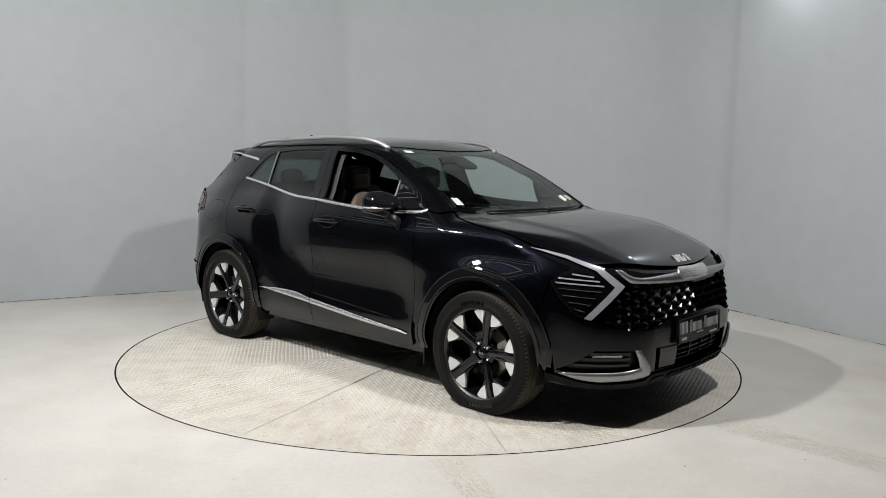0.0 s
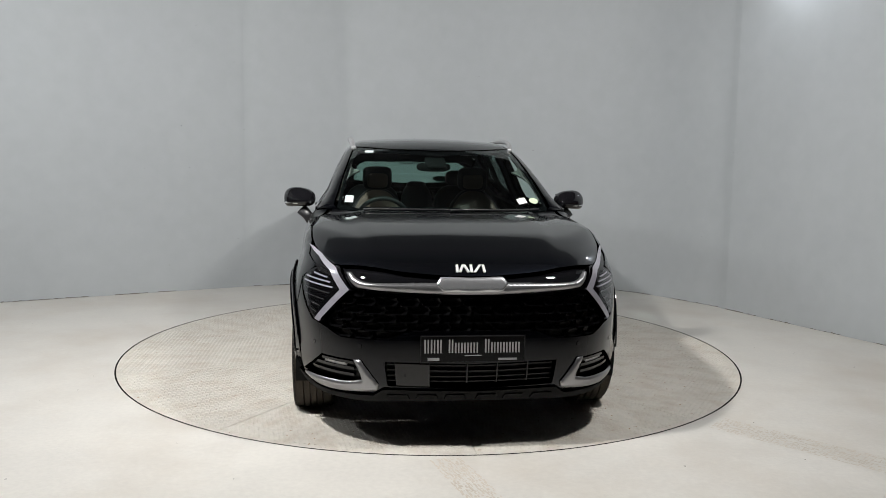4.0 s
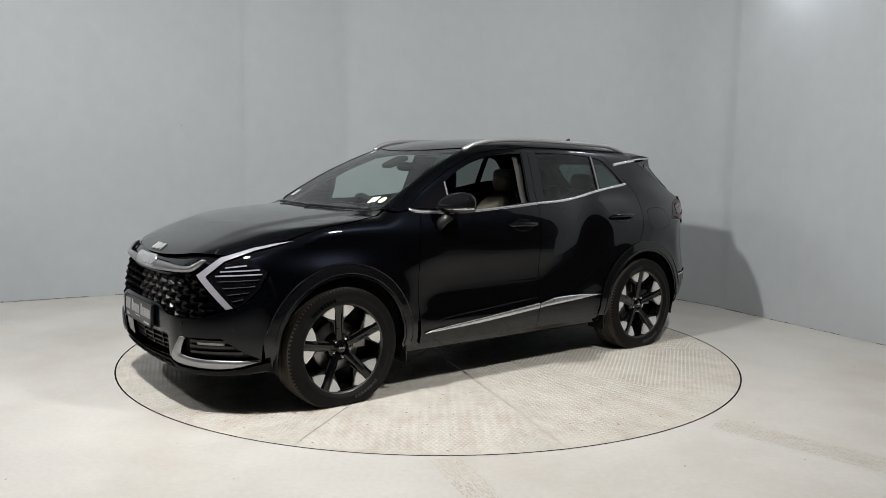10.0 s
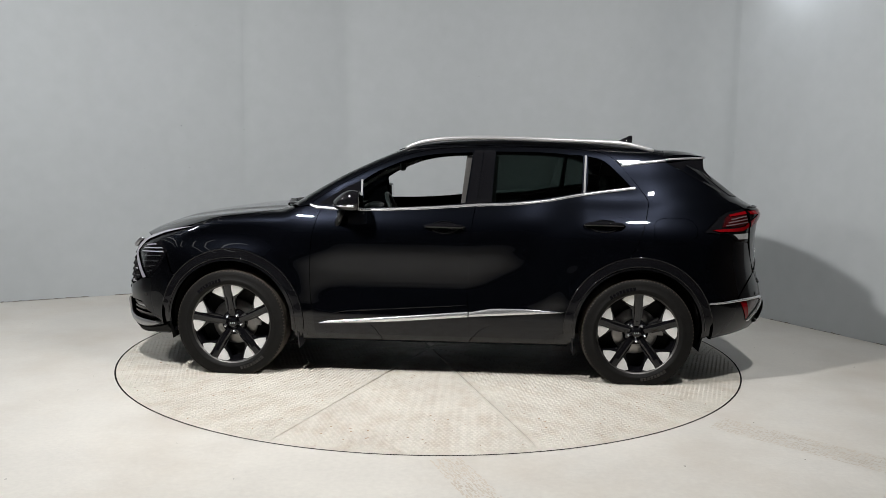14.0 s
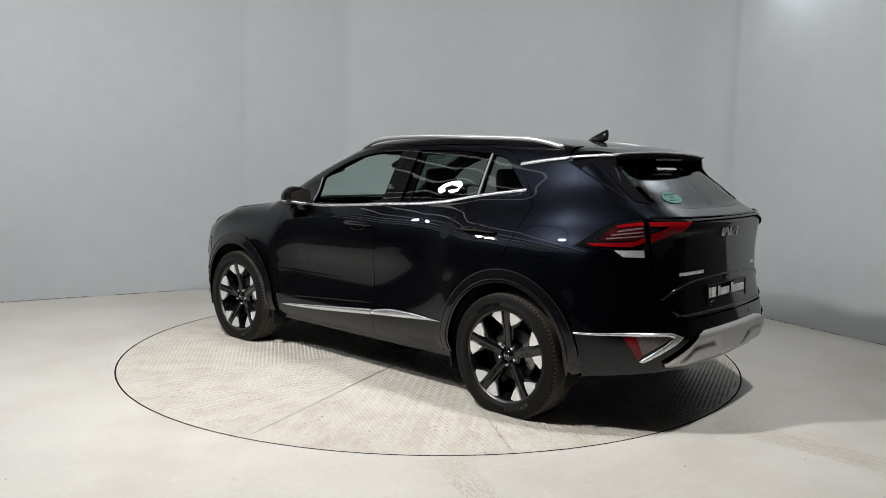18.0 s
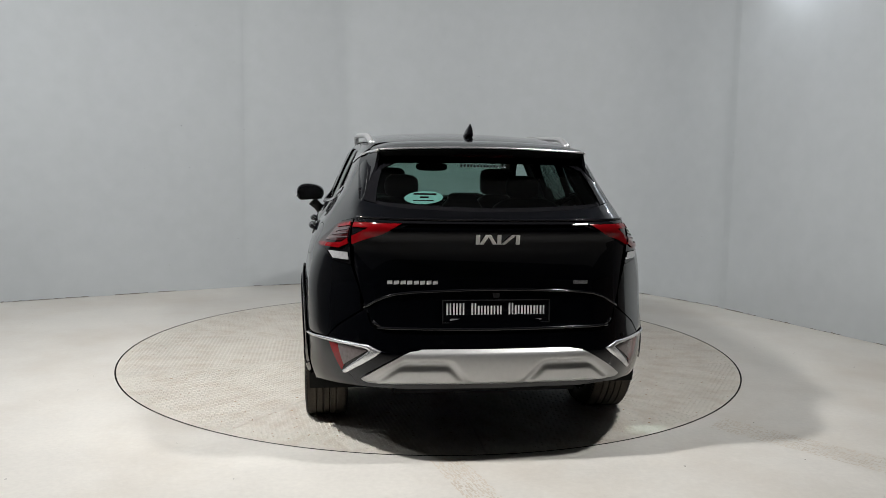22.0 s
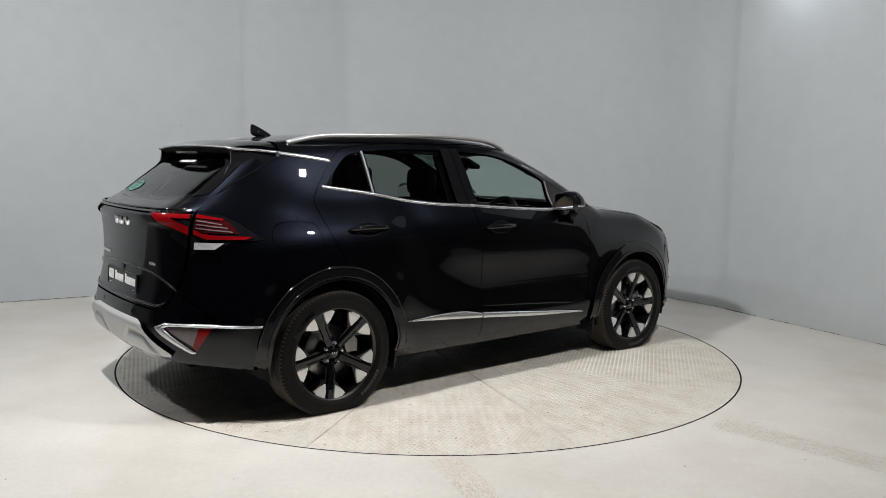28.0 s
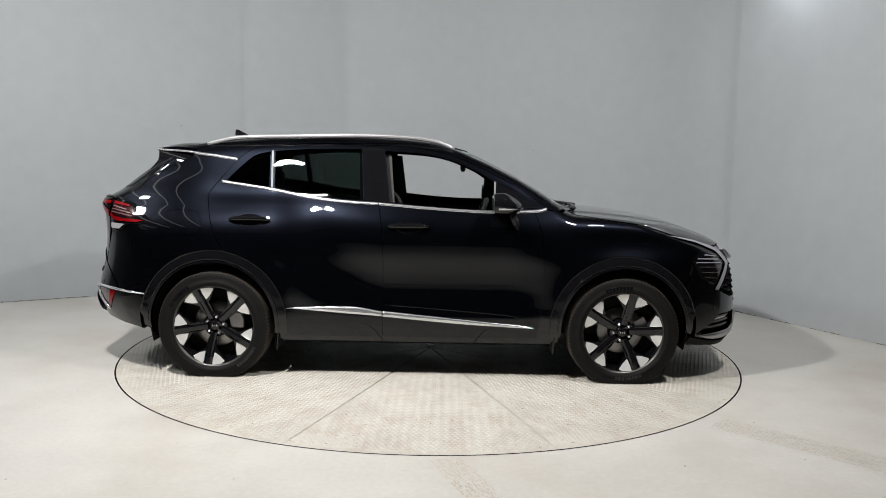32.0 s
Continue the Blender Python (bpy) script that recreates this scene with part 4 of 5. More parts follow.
for s in (1, -1):
    m = s < 0
    lamp = panel("headlamp", "front", poly(LAMP_LOOP, 0.03), GLOSS, car, (), -0.006, 0.03, 0.03, m, "angular headlamp with white light guide")
    panel("light_guide", "front", poly(DRL_LOOP, 0.02), DRL, lamp, (), 0.004, 0.012, 0.02, m, "white chevron light guide")
    for k, (v, a, b) in enumerate(((0.846, 0.748, 0.858), (0.824, 0.722, 0.925), (0.800, 0.70, 0.940), (0.770, 0.712, 0.925), (0.735, 0.742, 0.905), (0.700, 0.768, 0.875), (0.665, 0.796, 0.848))):
        strip("reflector_bar", "front", curve([(a, v - 0.010), (b, v + 0.004)]), 0.0075 if k < 3 else 0.004, LED_LENS if k < 3 else CHROME, lamp, -0.001, 0.006, m)
    panel("lamp_glass", "front", poly(LENS, 0.03), LAMP_GLASS, lamp, (), 0.004, 0.003, 0.03, m)
    fog = panel("fog_pocket", "front", poly(POCKET, 0.03), SATIN, bumper, (), -0.035, 0.01, 0.04, m)
    for v, a, b in ((0.425, 0.56, 0.76), (0.395, 0.56, 0.80), (0.362, 0.56, 0.84)):
        strip("pocket_slat", "front", curve([(a, v), (b, v)]), 0.014, GLOSS, fog, -0.016, 0.02, m)
    panel("fog_lamp", "front", poly([(0.60, 0.418), (0.74, 0.420), (0.75, 0.400), (0.60, 0.397)], 0.03), CLEAR_LENS, fog, (), -0.022, 0.01, 0.03, m, "small clear fog lamp")
    panel("fog_trim", "front", curve([(0.436, 0.330), (0.514, 0.450), (0.548, 0.450), (0.522, 0.390), (0.512, 0.350), (0.60, 0.332), (0.76, 0.327), (0.86, 0.324), (0.915, 0.318), (0.82, 0.288), (0.70, 0.274), (0.55, 0.284), (0.446, 0.298), (0.436, 0.330)], 0.025, (0, 1, 2, 4, 8, 12))[:-1], FOG_TRIM, bumper, (), 0.006, 0.03, 0.008, m, "satin silver fog lamp surround", None, 0.012, 0.020)
    for u, v in ((0.52, 0.52), (0.80, 0.50)):
        P, N = onto("front", np.array([(u, v)]))
        P, N = P[0] * [1, s, 1], N[0] * [1, s, 1]
        bm = bmesh.new()
        bmesh.ops.create_cone(bm, cap_ends=True, segments=16, radius1=0.011, radius2=0.010, depth=0.006, matrix=look(P, P + N))
        part("parking_sensor", bm, GLOSS, bumper)


def sign_board(name, x, z0, z1, half, face, parent):
    """A dealer's board: black plate with a rim, white words shown as bars."""
    f = face
    tilt = 0.006
    yl, yr = (-half, half) if f > 0 else (half, -half)

    def at(u, v, out):
        return (x + f * out - f * tilt * v, yl + (yr - yl) * u, z0 + (z1 - z0) * v)
    V, F = slab([at(0, 0, 0), at(1, 0, 0), at(1, 1, 0), at(0, 1, 0)], (f, 0, 0), 0.014)
    board = mesh_part(name, V, F, GLOSS, parent, "black registration board with pale lettering bars", False)
    for u0, u1, v0, v1 in ((0, 1, 0, 0.035), (0, 1, 0.965, 1), (0, 0.010, 0, 1), (0.990, 1, 0, 1)):
        V, F = slab([at(u0, v0, 0.004), at(u1, v0, 0.004), at(u1, v1, 0.004), at(u0, v1, 0.004)], (f, 0, 0), 0.004)
        mesh_part("rim", V, F, SATIN, board, "", False)
    words = [(0.035, 0.215, 3), (0.265, 0.560, 5), (0.610, 0.960, 6)]
    for u0, u1, n in words:
        pitch = (u1 - u0) / n / 2
        for k in range(2 * n):
            a, b = u0 + pitch * (k + 0.10), u0 + pitch * (k + (0.62 if k % 2 == 0 else 0.55))
            hi = 0.86 if k < 2 or n == 3 else 0.74
            V, F = slab([at(a, 0.36, 0.002), at(b, 0.36, 0.002), at(b, hi, 0.002), at(a, hi, 0.002)], (f, 0, 0), 0.002)
            mesh_part("lettering_bar", V, F, GREY_PRINT if f > 0 else WHITE, board, "", False)
    for u0, u1, v0, v1 in ((0.07, 0.18, 0.08, 0.19), (0.74, 0.92, 0.08, 0.16), (0.42, 0.58, 0.245, 0.28)):
        V, F = slab([at(u0, v0, 0.002), at(u1, v0, 0.002), at(u1, v1, 0.002), at(u0, v1, 0.002)], (f, 0, 0), 0.002)
        mesh_part("small_lettering_bar", V, F, GREY_PRINT, board, "", False)


sign_board("front_board", 2.247, 0.448, 0.582, 0.262, 1, car)


def badge(name, chart, u, v, w, h, material, off=0.005):
    """A brand mark as plain slanted strokes."""
    loops = [[(a - 0.045, -0.5), (a + 0.045, -0.5), (b + 0.045, 0.5), (b - 0.045, 0.5)] for a, b in ((-0.455, -0.455), (-0.37, -0.24), (-0.07, -0.20), (0.03, 0.03), (0.12, 0.36), (0.455, 0.455))]
    mark = None
    for lp in loops:
        sg = 1 if chart == "front" else -1
        pts = [(u + sg * a * w, v + b * h) for a, b in lp]
        if sg < 0:
            pts = pts[::-1]
        ob = panel(name if mark is None else "stroke", chart, pts, material, mark or car, (), off, 0.006, 0.05)
        mark = mark or ob
    return mark


badge("front_emblem", "front", 0.0, 0.893, 0.165, 0.032, MACHINED, 0.008)

# ---------------------------------------------------------------- the tail
GATE = curve([(0.0, 1.462), (0.5, 1.462), (0.86, 1.455), (0.985, 1.400), (0.885, 1.342), (0.752, 1.239), (0.667, 1.156), (0.650, 1.05), (0.633, 0.932), (0.605, 0.80), (0.568, 0.730), (0.538, 0.662), (0.488, 0.641), (0.437, 0.630), (0.0, 0.628)], 0.03, (2, 3, 6))
REAR_GLASS = both_turn(curve([(0.0, 1.194), (0.264, 1.197), (0.49, 1.211), (0.680, 1.235), (0.800, 1.400), (0.70, 1.447), (0.0, 1.452)], 0.03, (3, 4, 5)))
gate = panel("tailgate", "rear", shrink(both_turn(GATE)), PAINT, car, [REAR_GLASS], 0, 0.03, 0.03)
panel("rear_glass", "rear", shrink(REAR_GLASS, 0.002), TAILGLASS, gate, (), -0.003, 0.003, 0.05, label="green-tinted rear window")
strip("glass_border", "rear", curve([(-0.67, 1.242), (-0.49, 1.219), (0.0, 1.202), (0.49, 1.219), (0.67, 1.242)]), 0.018, GLOSS, gate, -0.001, 0.003)
for s in (1, -1):
    panel("glass_border", "rear", poly([(0.60, 1.226), (0.683, 1.238), (0.800, 1.400), (0.70, 1.447), (0.62, 1.447), (0.70, 1.39)], 0.03), GLOSS, gate, (), 0.004, 0.006, 0.03, s < 0)
panel("gate_lip", "rear", both_turn(curve([(0.0, 1.136), (0.4, 1.137), (0.60, 1.139), (0.66, 1.150), (0.60, 1.160), (0.4, 1.158), (0.0, 1.156)], 0.03, (3,))), GLOSS, gate, (), 0.010, 0.02, 0.03)
for nm, line, r in (("gate_crease", [(-0.585, 0.735), (-0.46, 0.803), (-0.25, 0.822), (0.0, 0.828), (0.25, 0.822), (0.46, 0.803), (0.585, 0.735)], 0.006), ("gate_edge", [(-0.535, 0.675), (-0.50, 0.652), (-0.47, 0.648), (0.0, 0.643), (0.47, 0.648), (0.50, 0.652), (0.535, 0.675)], 0.007), ("lip_edge", [(-0.64, 1.157), (-0.4, 1.152), (0.0, 1.150), (0.4, 1.152), (0.64, 1.157)], 0.005)):
    P, N = onto("rear", np.array(curve(line, 0.03)), 0.012 if nm == "lip_edge" else 0.001)
    V, F = sweep(P, r, (0, 0, 1), 10)
    mesh_part(nm, V, F, GLOSS, gate)
panel("camera_cover", "rear", poly([(-0.018, 0.812), (0.018, 0.812), (0.012, 0.790), (-0.012, 0.790)], 0.02), SATIN, gate, (), 0.006, 0.01, 0.02)
ARCH_TAIL = moved("side", "rear", arc(-HUB_X, ARCH_R, 155, 186, 12))
BUMP_R = curve([(0.0, 0.622), (0.437, 0.624), (0.488, 0.635), (0.540, 0.658), (0.572, 0.727), (0.595, 0.718), (0.722, 0.629), (0.785, 0.560), (0.90, 0.556)], 0.03, (4, 7))[:-1] + ARCH_TAIL + [(0.96, 0.305), (0.80, 0.325), (0.60, 0.345), (0.40, 0.345), (0.0, 0.345)]
rbump = panel("rear_bumper", "rear", shrink(both_turn(BUMP_R)), PAINT, car, (), 0, 0.04, 0.03)


def ledges(P, N):
    """A slanted hollow and a ledge under it on either half of the skid plate."""
    u, z = np.abs(np.arctan2(P[:, 1], -(P[:, 0] - AXIS_R))), P[:, 2]

    def pocket(u0, u1, top, w):
        left = step01(u - (u0 + 0.75 * (top - z)  * -1.0), -w, w)
        right = 1 - step01(u - (u1 + 1.2 * (top - z)), -w, w)
        return left * right * (1 - step01(z, top - 0.016, top + 0.009)) * step01(z, 0.362, 0.40)
    roll = 0.024 * step01(z, 0.520, 0.562) ** 2 + 0.030 * (1 - step01(z, 0.352, 0.405)) ** 2
    return -N * (roll + 0.016 * pocket(0.205, 0.385, 0.500, 0.024) - 0.016 * pocket(0.215, 0.405, 0.464, 0.016))[:, None]


def skid():
    loop = both_turn(curve([(0.0, 0.556), (0.28, 0.556), (0.345, 0.546), (0.40, 0.528), (0.575, 0.405), (0.550, 0.362), (0.0, 0.356)], 0.02, (4, 5)))
    ob = panel("skid_plate", "rear", loop, SKID, rbump, (), 0.021, 0.045, 0.0075, False, "matt silver skid plate", ledges)
    return ob


skid()
for s in (1, -1):
    m = s < 0
    panel("reflector_trim", "rear", curve([(0.990, 0.551), (0.738, 0.566), (0.545, 0.566), (0.484, 0.540), (0.527, 0.500), (0.668, 0.406), (0.688, 0.414), (0.571, 0.508), (0.540, 0.538), (0.575, 0.549), (0.738, 0.549), (0.990, 0.540), (0.990, 0.551)], 0.025, (0, 2, 3, 5, 6, 8, 11))[:-1], CHROME, rbump, (), 0.006, 0.02, 0.006, m, "bright silver reflector surround", None, 0.007, 0.008)
    panel("reflector", "rear", poly([(0.765, 0.545), (0.708, 0.546), (0.672, 0.446), (0.690, 0.418)], 0.02), RED_LENS, rbump, (), 0.004, 0.02, 0.02, m, "red rear reflector")
    panel("rear_fog_lamp", "rear", poly([(0.706, 0.546), (0.578, 0.547), (0.546, 0.538), (0.675, 0.448)], 0.02), SMOKED_LENS, rbump, (), 0.004, 0.01, 0.02, m, "clear reversing lens")
    tail = panel("tail_lamp", "rear", poly([(0.998, 1.003), (0.857, 1.098), (0.79, 1.130), (0.672, 1.153), (0.664, 0.934), (0.785, 0.948), (0.845, 0.993)], 0.03), GLOSS, car, (), 0.002, 0.03, 0.03, m, "tail lamp with red light bands")
    panel("red_band", "rear", poly([(0.940, 1.017), (0.789, 1.027), (0.713, 1.039), (0.674, 1.062), (0.672, 1.036), (0.731, 1.010), (0.904, 1.004)], 0.02), RED_LENS, tail, (), 0.009, 0.012, 0.02, m)
    panel("red_band", "rear", poly([(0.790, 1.112), (0.674, 1.136), (0.674, 1.118), (0.790, 1.100)], 0.02), RED_LENS, tail, (), 0.009, 0.012, 0.02, m)
    panel("dark_red_lens", "rear", poly([(0.815, 1.100), (0.676, 1.130), (0.676, 1.062), (0.72, 1.044), (0.875, 1.034)], 0.02), DARK_RED, tail, (), 0.005, 0.008, 0.02, m)
    for v, e in ((1.097, 0.79), (1.078, 0.82), (1.059, 0.845)):
        strip("grey_band", "rear", curve([(e, v - 0.016), (0.680, v + 0.008)]), 0.0055, LAMP_GREY, tail, 0.008, 0.006, m)
    panel("reversing_lamp", "rear", poly([(0.812, 0.990), (0.676, 0.994), (0.672, 0.957), (0.770, 0.957)], 0.02), CLEAR_LENS, tail, (), 0.008, 0.012, 0.02, m, "clear reversing lamp")
    inner = panel("gate_lamp", "rear", poly([(0.655, 1.134), (0.372, 1.142), (0.40, 1.132), (0.640, 1.028), (0.652, 1.028)], 0.02), GLOSS, gate, (), 0.003, 0.02, 0.02, m)
    panel("red_band", "rear", poly([(0.650, 1.136), (0.420, 1.139), (0.50, 1.092), (0.592, 1.058), (0.650, 1.034), (0.650, 1.074), (0.56, 1.118), (0.650, 1.114)], 0.02), RED_LENS, inner, (), 0.009, 0.012, 0.02, m)
    for u in (0.14, 0.50):
        P, N = onto("rear", np.array([(u + 0.1, 0.585)]))
        P, N = P[0] * [1, s, 1], N[0] * [1, s, 1]
        bm = bmesh.new()
        bmesh.ops.create_cone(bm, cap_ends=True, segments=16, radius1=0.011, radius2=0.010, depth=0.006, matrix=look(P, P + N))
        part("parking_sensor", bm, GLOSS, rbump)
sign_board("rear_board", -2.239, 0.672, 0.782, 0.262, -1, gate)
badge("rear_emblem", "rear", 0.0, 1.070, 0.205, 0.046, MACHINED, 0.006)
for k in range(8):
    a = 0.484 - k * 0.0272
    panel("badge_letter_bar", "rear", [(a, 0.853), (a, 0.870), (a - 0.021, 0.872), (a - 0.021, 0.855)][::-1], MACHINED, gate, (), 0.004, 0.005, 0.05)
panel("small_badge", "rear", poly([(-0.366, 0.853), (-0.366, 0.869), (-0.430, 0.868), (-0.430, 0.852)], 0.03), CHROME, gate, (), 0.003, 0.005, 0.03)

# spoiler over the rear window
NY, NS = 33, 9
sp_v = []
for layer in (0, 1):
    for i in range(NS):
        s = i / (NS - 1)
        for j in range(NY):
            y = (-0.575 + 1.15 * j / (NY - 1)) * (1 - 0.055 * s)
            x0 = -1.572 + 0.12 * y * y
            x1 = -1.868 + 0.20 * y * y
            x = x0 + (x1 - x0) * s
            z0 = float(glass_line(x0)) - 0.085 * y * y - 2.2 * max(0.0, abs(y) - 0.45) ** 2
            z1 = 1.509 - 0.055 * y * y
            z = z0 + (z1 - z0) * s + 0.012 * math.sin(math.pi * s) - 0.05 * max(0.0, abs(y) - 0.53)
            if layer:
                z -= 0.012 + 0.105 * (1 - s) ** 0.65 * step01(np.array(s), 0.0, 0.05)
            sp_v.append((x, y, z))
sp_f = []
for layer in (0, 1):
    o = layer * NS * NY
    for i in range(NS - 1):
        for j in range(NY - 1):
            q = (o + i * NY + j, o + i * NY + j + 1, o + (i + 1) * NY + j + 1, o + (i + 1) * NY + j)
            sp_f.append(q if layer else q[::-1])
for i in range(NS - 1):
    for j in (0, NY - 1):
        q = (i * NY + j, (i + 1) * NY + j, NS * NY + (i + 1) * NY + j, NS * NY + i * NY + j)
        sp_f.append(q if j == 0 else q[::-1])
for j in range(NY - 1):
    a = (NS - 1) * NY + j
    sp_f.append((a, a + 1, NS * NY + a + 1, NS * NY + a))
top_f = sp_f[:(NS - 1) * (NY - 1)] + sp_f[2 * (NS - 1) * (NY - 1):]
low_f = sp_f[(NS - 1) * (NY - 1):2 * (NS - 1) * (NY - 1)]
spoiler = mesh_part("spoiler", sp_v, top_f, PAINT, car)
mesh_part("spoiler_underside", sp_v[NS * NY:], [tuple(i - NS * NY for i in f) for f in low_f], DARK, spoiler)
spoiler.data.set_sharp_from_angle(angle=radians(40))
edge = [(-1.869 + 0.20 * y * y, y, 1.506 - 0.055 * y * y - 0.05 * max(0.0, abs(y) - 0.53)) for y in np.linspace(-0.535, 0.535, 41)]
V, F = sweep(edge, 0.0055, (0, 0, 1), 8)
mesh_part("spoiler_trim", V, F, CHROME, spoiler, "bright chrome edge")
for s in (1, -1):
    line = [(x, s * y, z) for x, y, z in ((-1.545, 0.598, 1.470), (-1.65, 0.582, 1.478), (-1.78, 0.556, 1.484), (-1.812, 0.540, 1.488))]
    V, F = sweep(curve(line, 0.03), 0.008, (0, 0, 1), 8)
    mesh_part("spoiler_trim", V, F, CHROME, spoiler, "bright chrome edge")
for s in (1, -1):
    # gloss fins that close the spoiler's sides down to the corners of the glass
    E, _ = onto("side", np.array(curve([(-1.548, 1.444), (-1.745, 1.341), (-1.926, 1.241)], 0.02)), 0.0025)
    k = len(E)
    q = np.linspace(0, 1, k)
    R = np.stack([np.interp(q, [0, 0.25, 0.6, 1], [-1.800, -1.803, -1.860, -1.937]), np.interp(q, [0, 0.3, 1], [0.546, 0.562, E[-1, 1] - 0.02]), np.interp(q, [0, 0.25, 0.6, 1], [1.482, 1.415, 1.338, 1.240])], -1)
    I, _ = onto("rear", np.c_[np.interp(q, [0, 0.3, 1], [0.76, 0.74, 0.655]), np.interp(q, [0, 1], [1.445, 1.236])], 0.0)
    V = np.concatenate([E, R, R - [0, 0.014, 0], I]) * [1, s, 1]
    F = [(r * k + i, r * k + i + 1, (r + 1) * k + i + 1, (r + 1) * k + i) for r in range(3) for i in range(k - 1)]
    fin = mesh_part("spoiler_fin", V, F if s < 0 else [f[::-1] for f in F], GLOSS, spoiler)
    fin.data.set_sharp_from_angle(angle=radians(40))
V, F = slab([(-1.845, 0.16, 1.470), (-1.845, -0.16, 1.470), (-1.838, -0.16, 1.458), (-1.838, 0.16, 1.458)], (-1, 0, 0), 0.01)
mesh_part("stop_lamp", V, F, DARK_RED, spoiler, "dark red high stop lamp", False)


# ---------------------------------------------------------------- roof rails, fin, mirrors, handles, wipers
def blob(name, at, size, material, parent, power=2.6, n=28, label="", shape=None, turn=None):
    """A rounded solid with soft corners; shape bends its points."""
    u = np.linspace(-math.pi / 2, math.pi / 2, n // 2 + 1)
    v = np.linspace(0, 2 * math.pi, n, endpoint=False)
    e = 2.0 / power
    c = lambda a: np.sign(np.cos(a)) * np.abs(np.cos(a)) ** e
    s = lambda a: np.sign(np.sin(a)) * np.abs(np.sin(a)) ** e
    V = np.stack([c(u)[:, None] * c(v)[None], c(u)[:, None] * s(v)[None], s(u)[:, None] + 0 * v[None]], -1).reshape(-1, 3) * np.array(size) / 2
    if shape is not None:
        V = shape(V)
    if turn is not None:
        V = V @ np.array(turn.to_3x3()).T
    V = V + np.array(at)
    k = len(u)
    F = [(i * n + j, i * n + (j + 1) % n, (i + 1) * n + (j + 1) % n, (i + 1) * n + j) for i in range(k - 1) for j in range(n)]
    return mesh_part(name, V, F, material, parent, label)


for s in (1, -1):
    xs = np.array([0.215, 0.16, 0.08, -0.08, -0.39, -0.79, -1.2, -1.36, -1.46])
    ys = np.array([0.575, 0.585, 0.592, 0.600, 0.602, 0.598, 0.578, 0.566, 0.558])
    P, N = onto("top", np.c_[xs, ys])
    P[:, 2] += [0.0, 0.018, 0.031, 0.044, 0.052, 0.052, 0.042, 0.022, 0.0]
    P[:, 1] *= s
    V, F = sweep(curve(P, 0.03), 0.0175, (0, 0, 1), 14, 0.9)
    mesh_part("roof_rail", V, F, SILVER, car, "satin silver roof rail")


for s in (1, -1):
    panel("screen_pillar_lining", "side", poly([(0.86, 1.14), (0.5, 1.350), (0.2, 1.478), (0.2, 1.505), (0.5, 1.405), (0.82, 1.225)], 0.04), HEADLINER, car, (), -0.045, 0.01, 0.05, s < 0, "pale grey cloth pillar lining")


def fin_shape(V):
    h = np.clip(V[:, 2] / 0.080 + 0.5, 0, 1)
    V = V.copy()
    V[:, 0] = V[:, 0] * (1 - 0.82 * h ** 0.8) - 0.078 * h
    V[:, 1] *= 1 - 0.85 * h
    return V


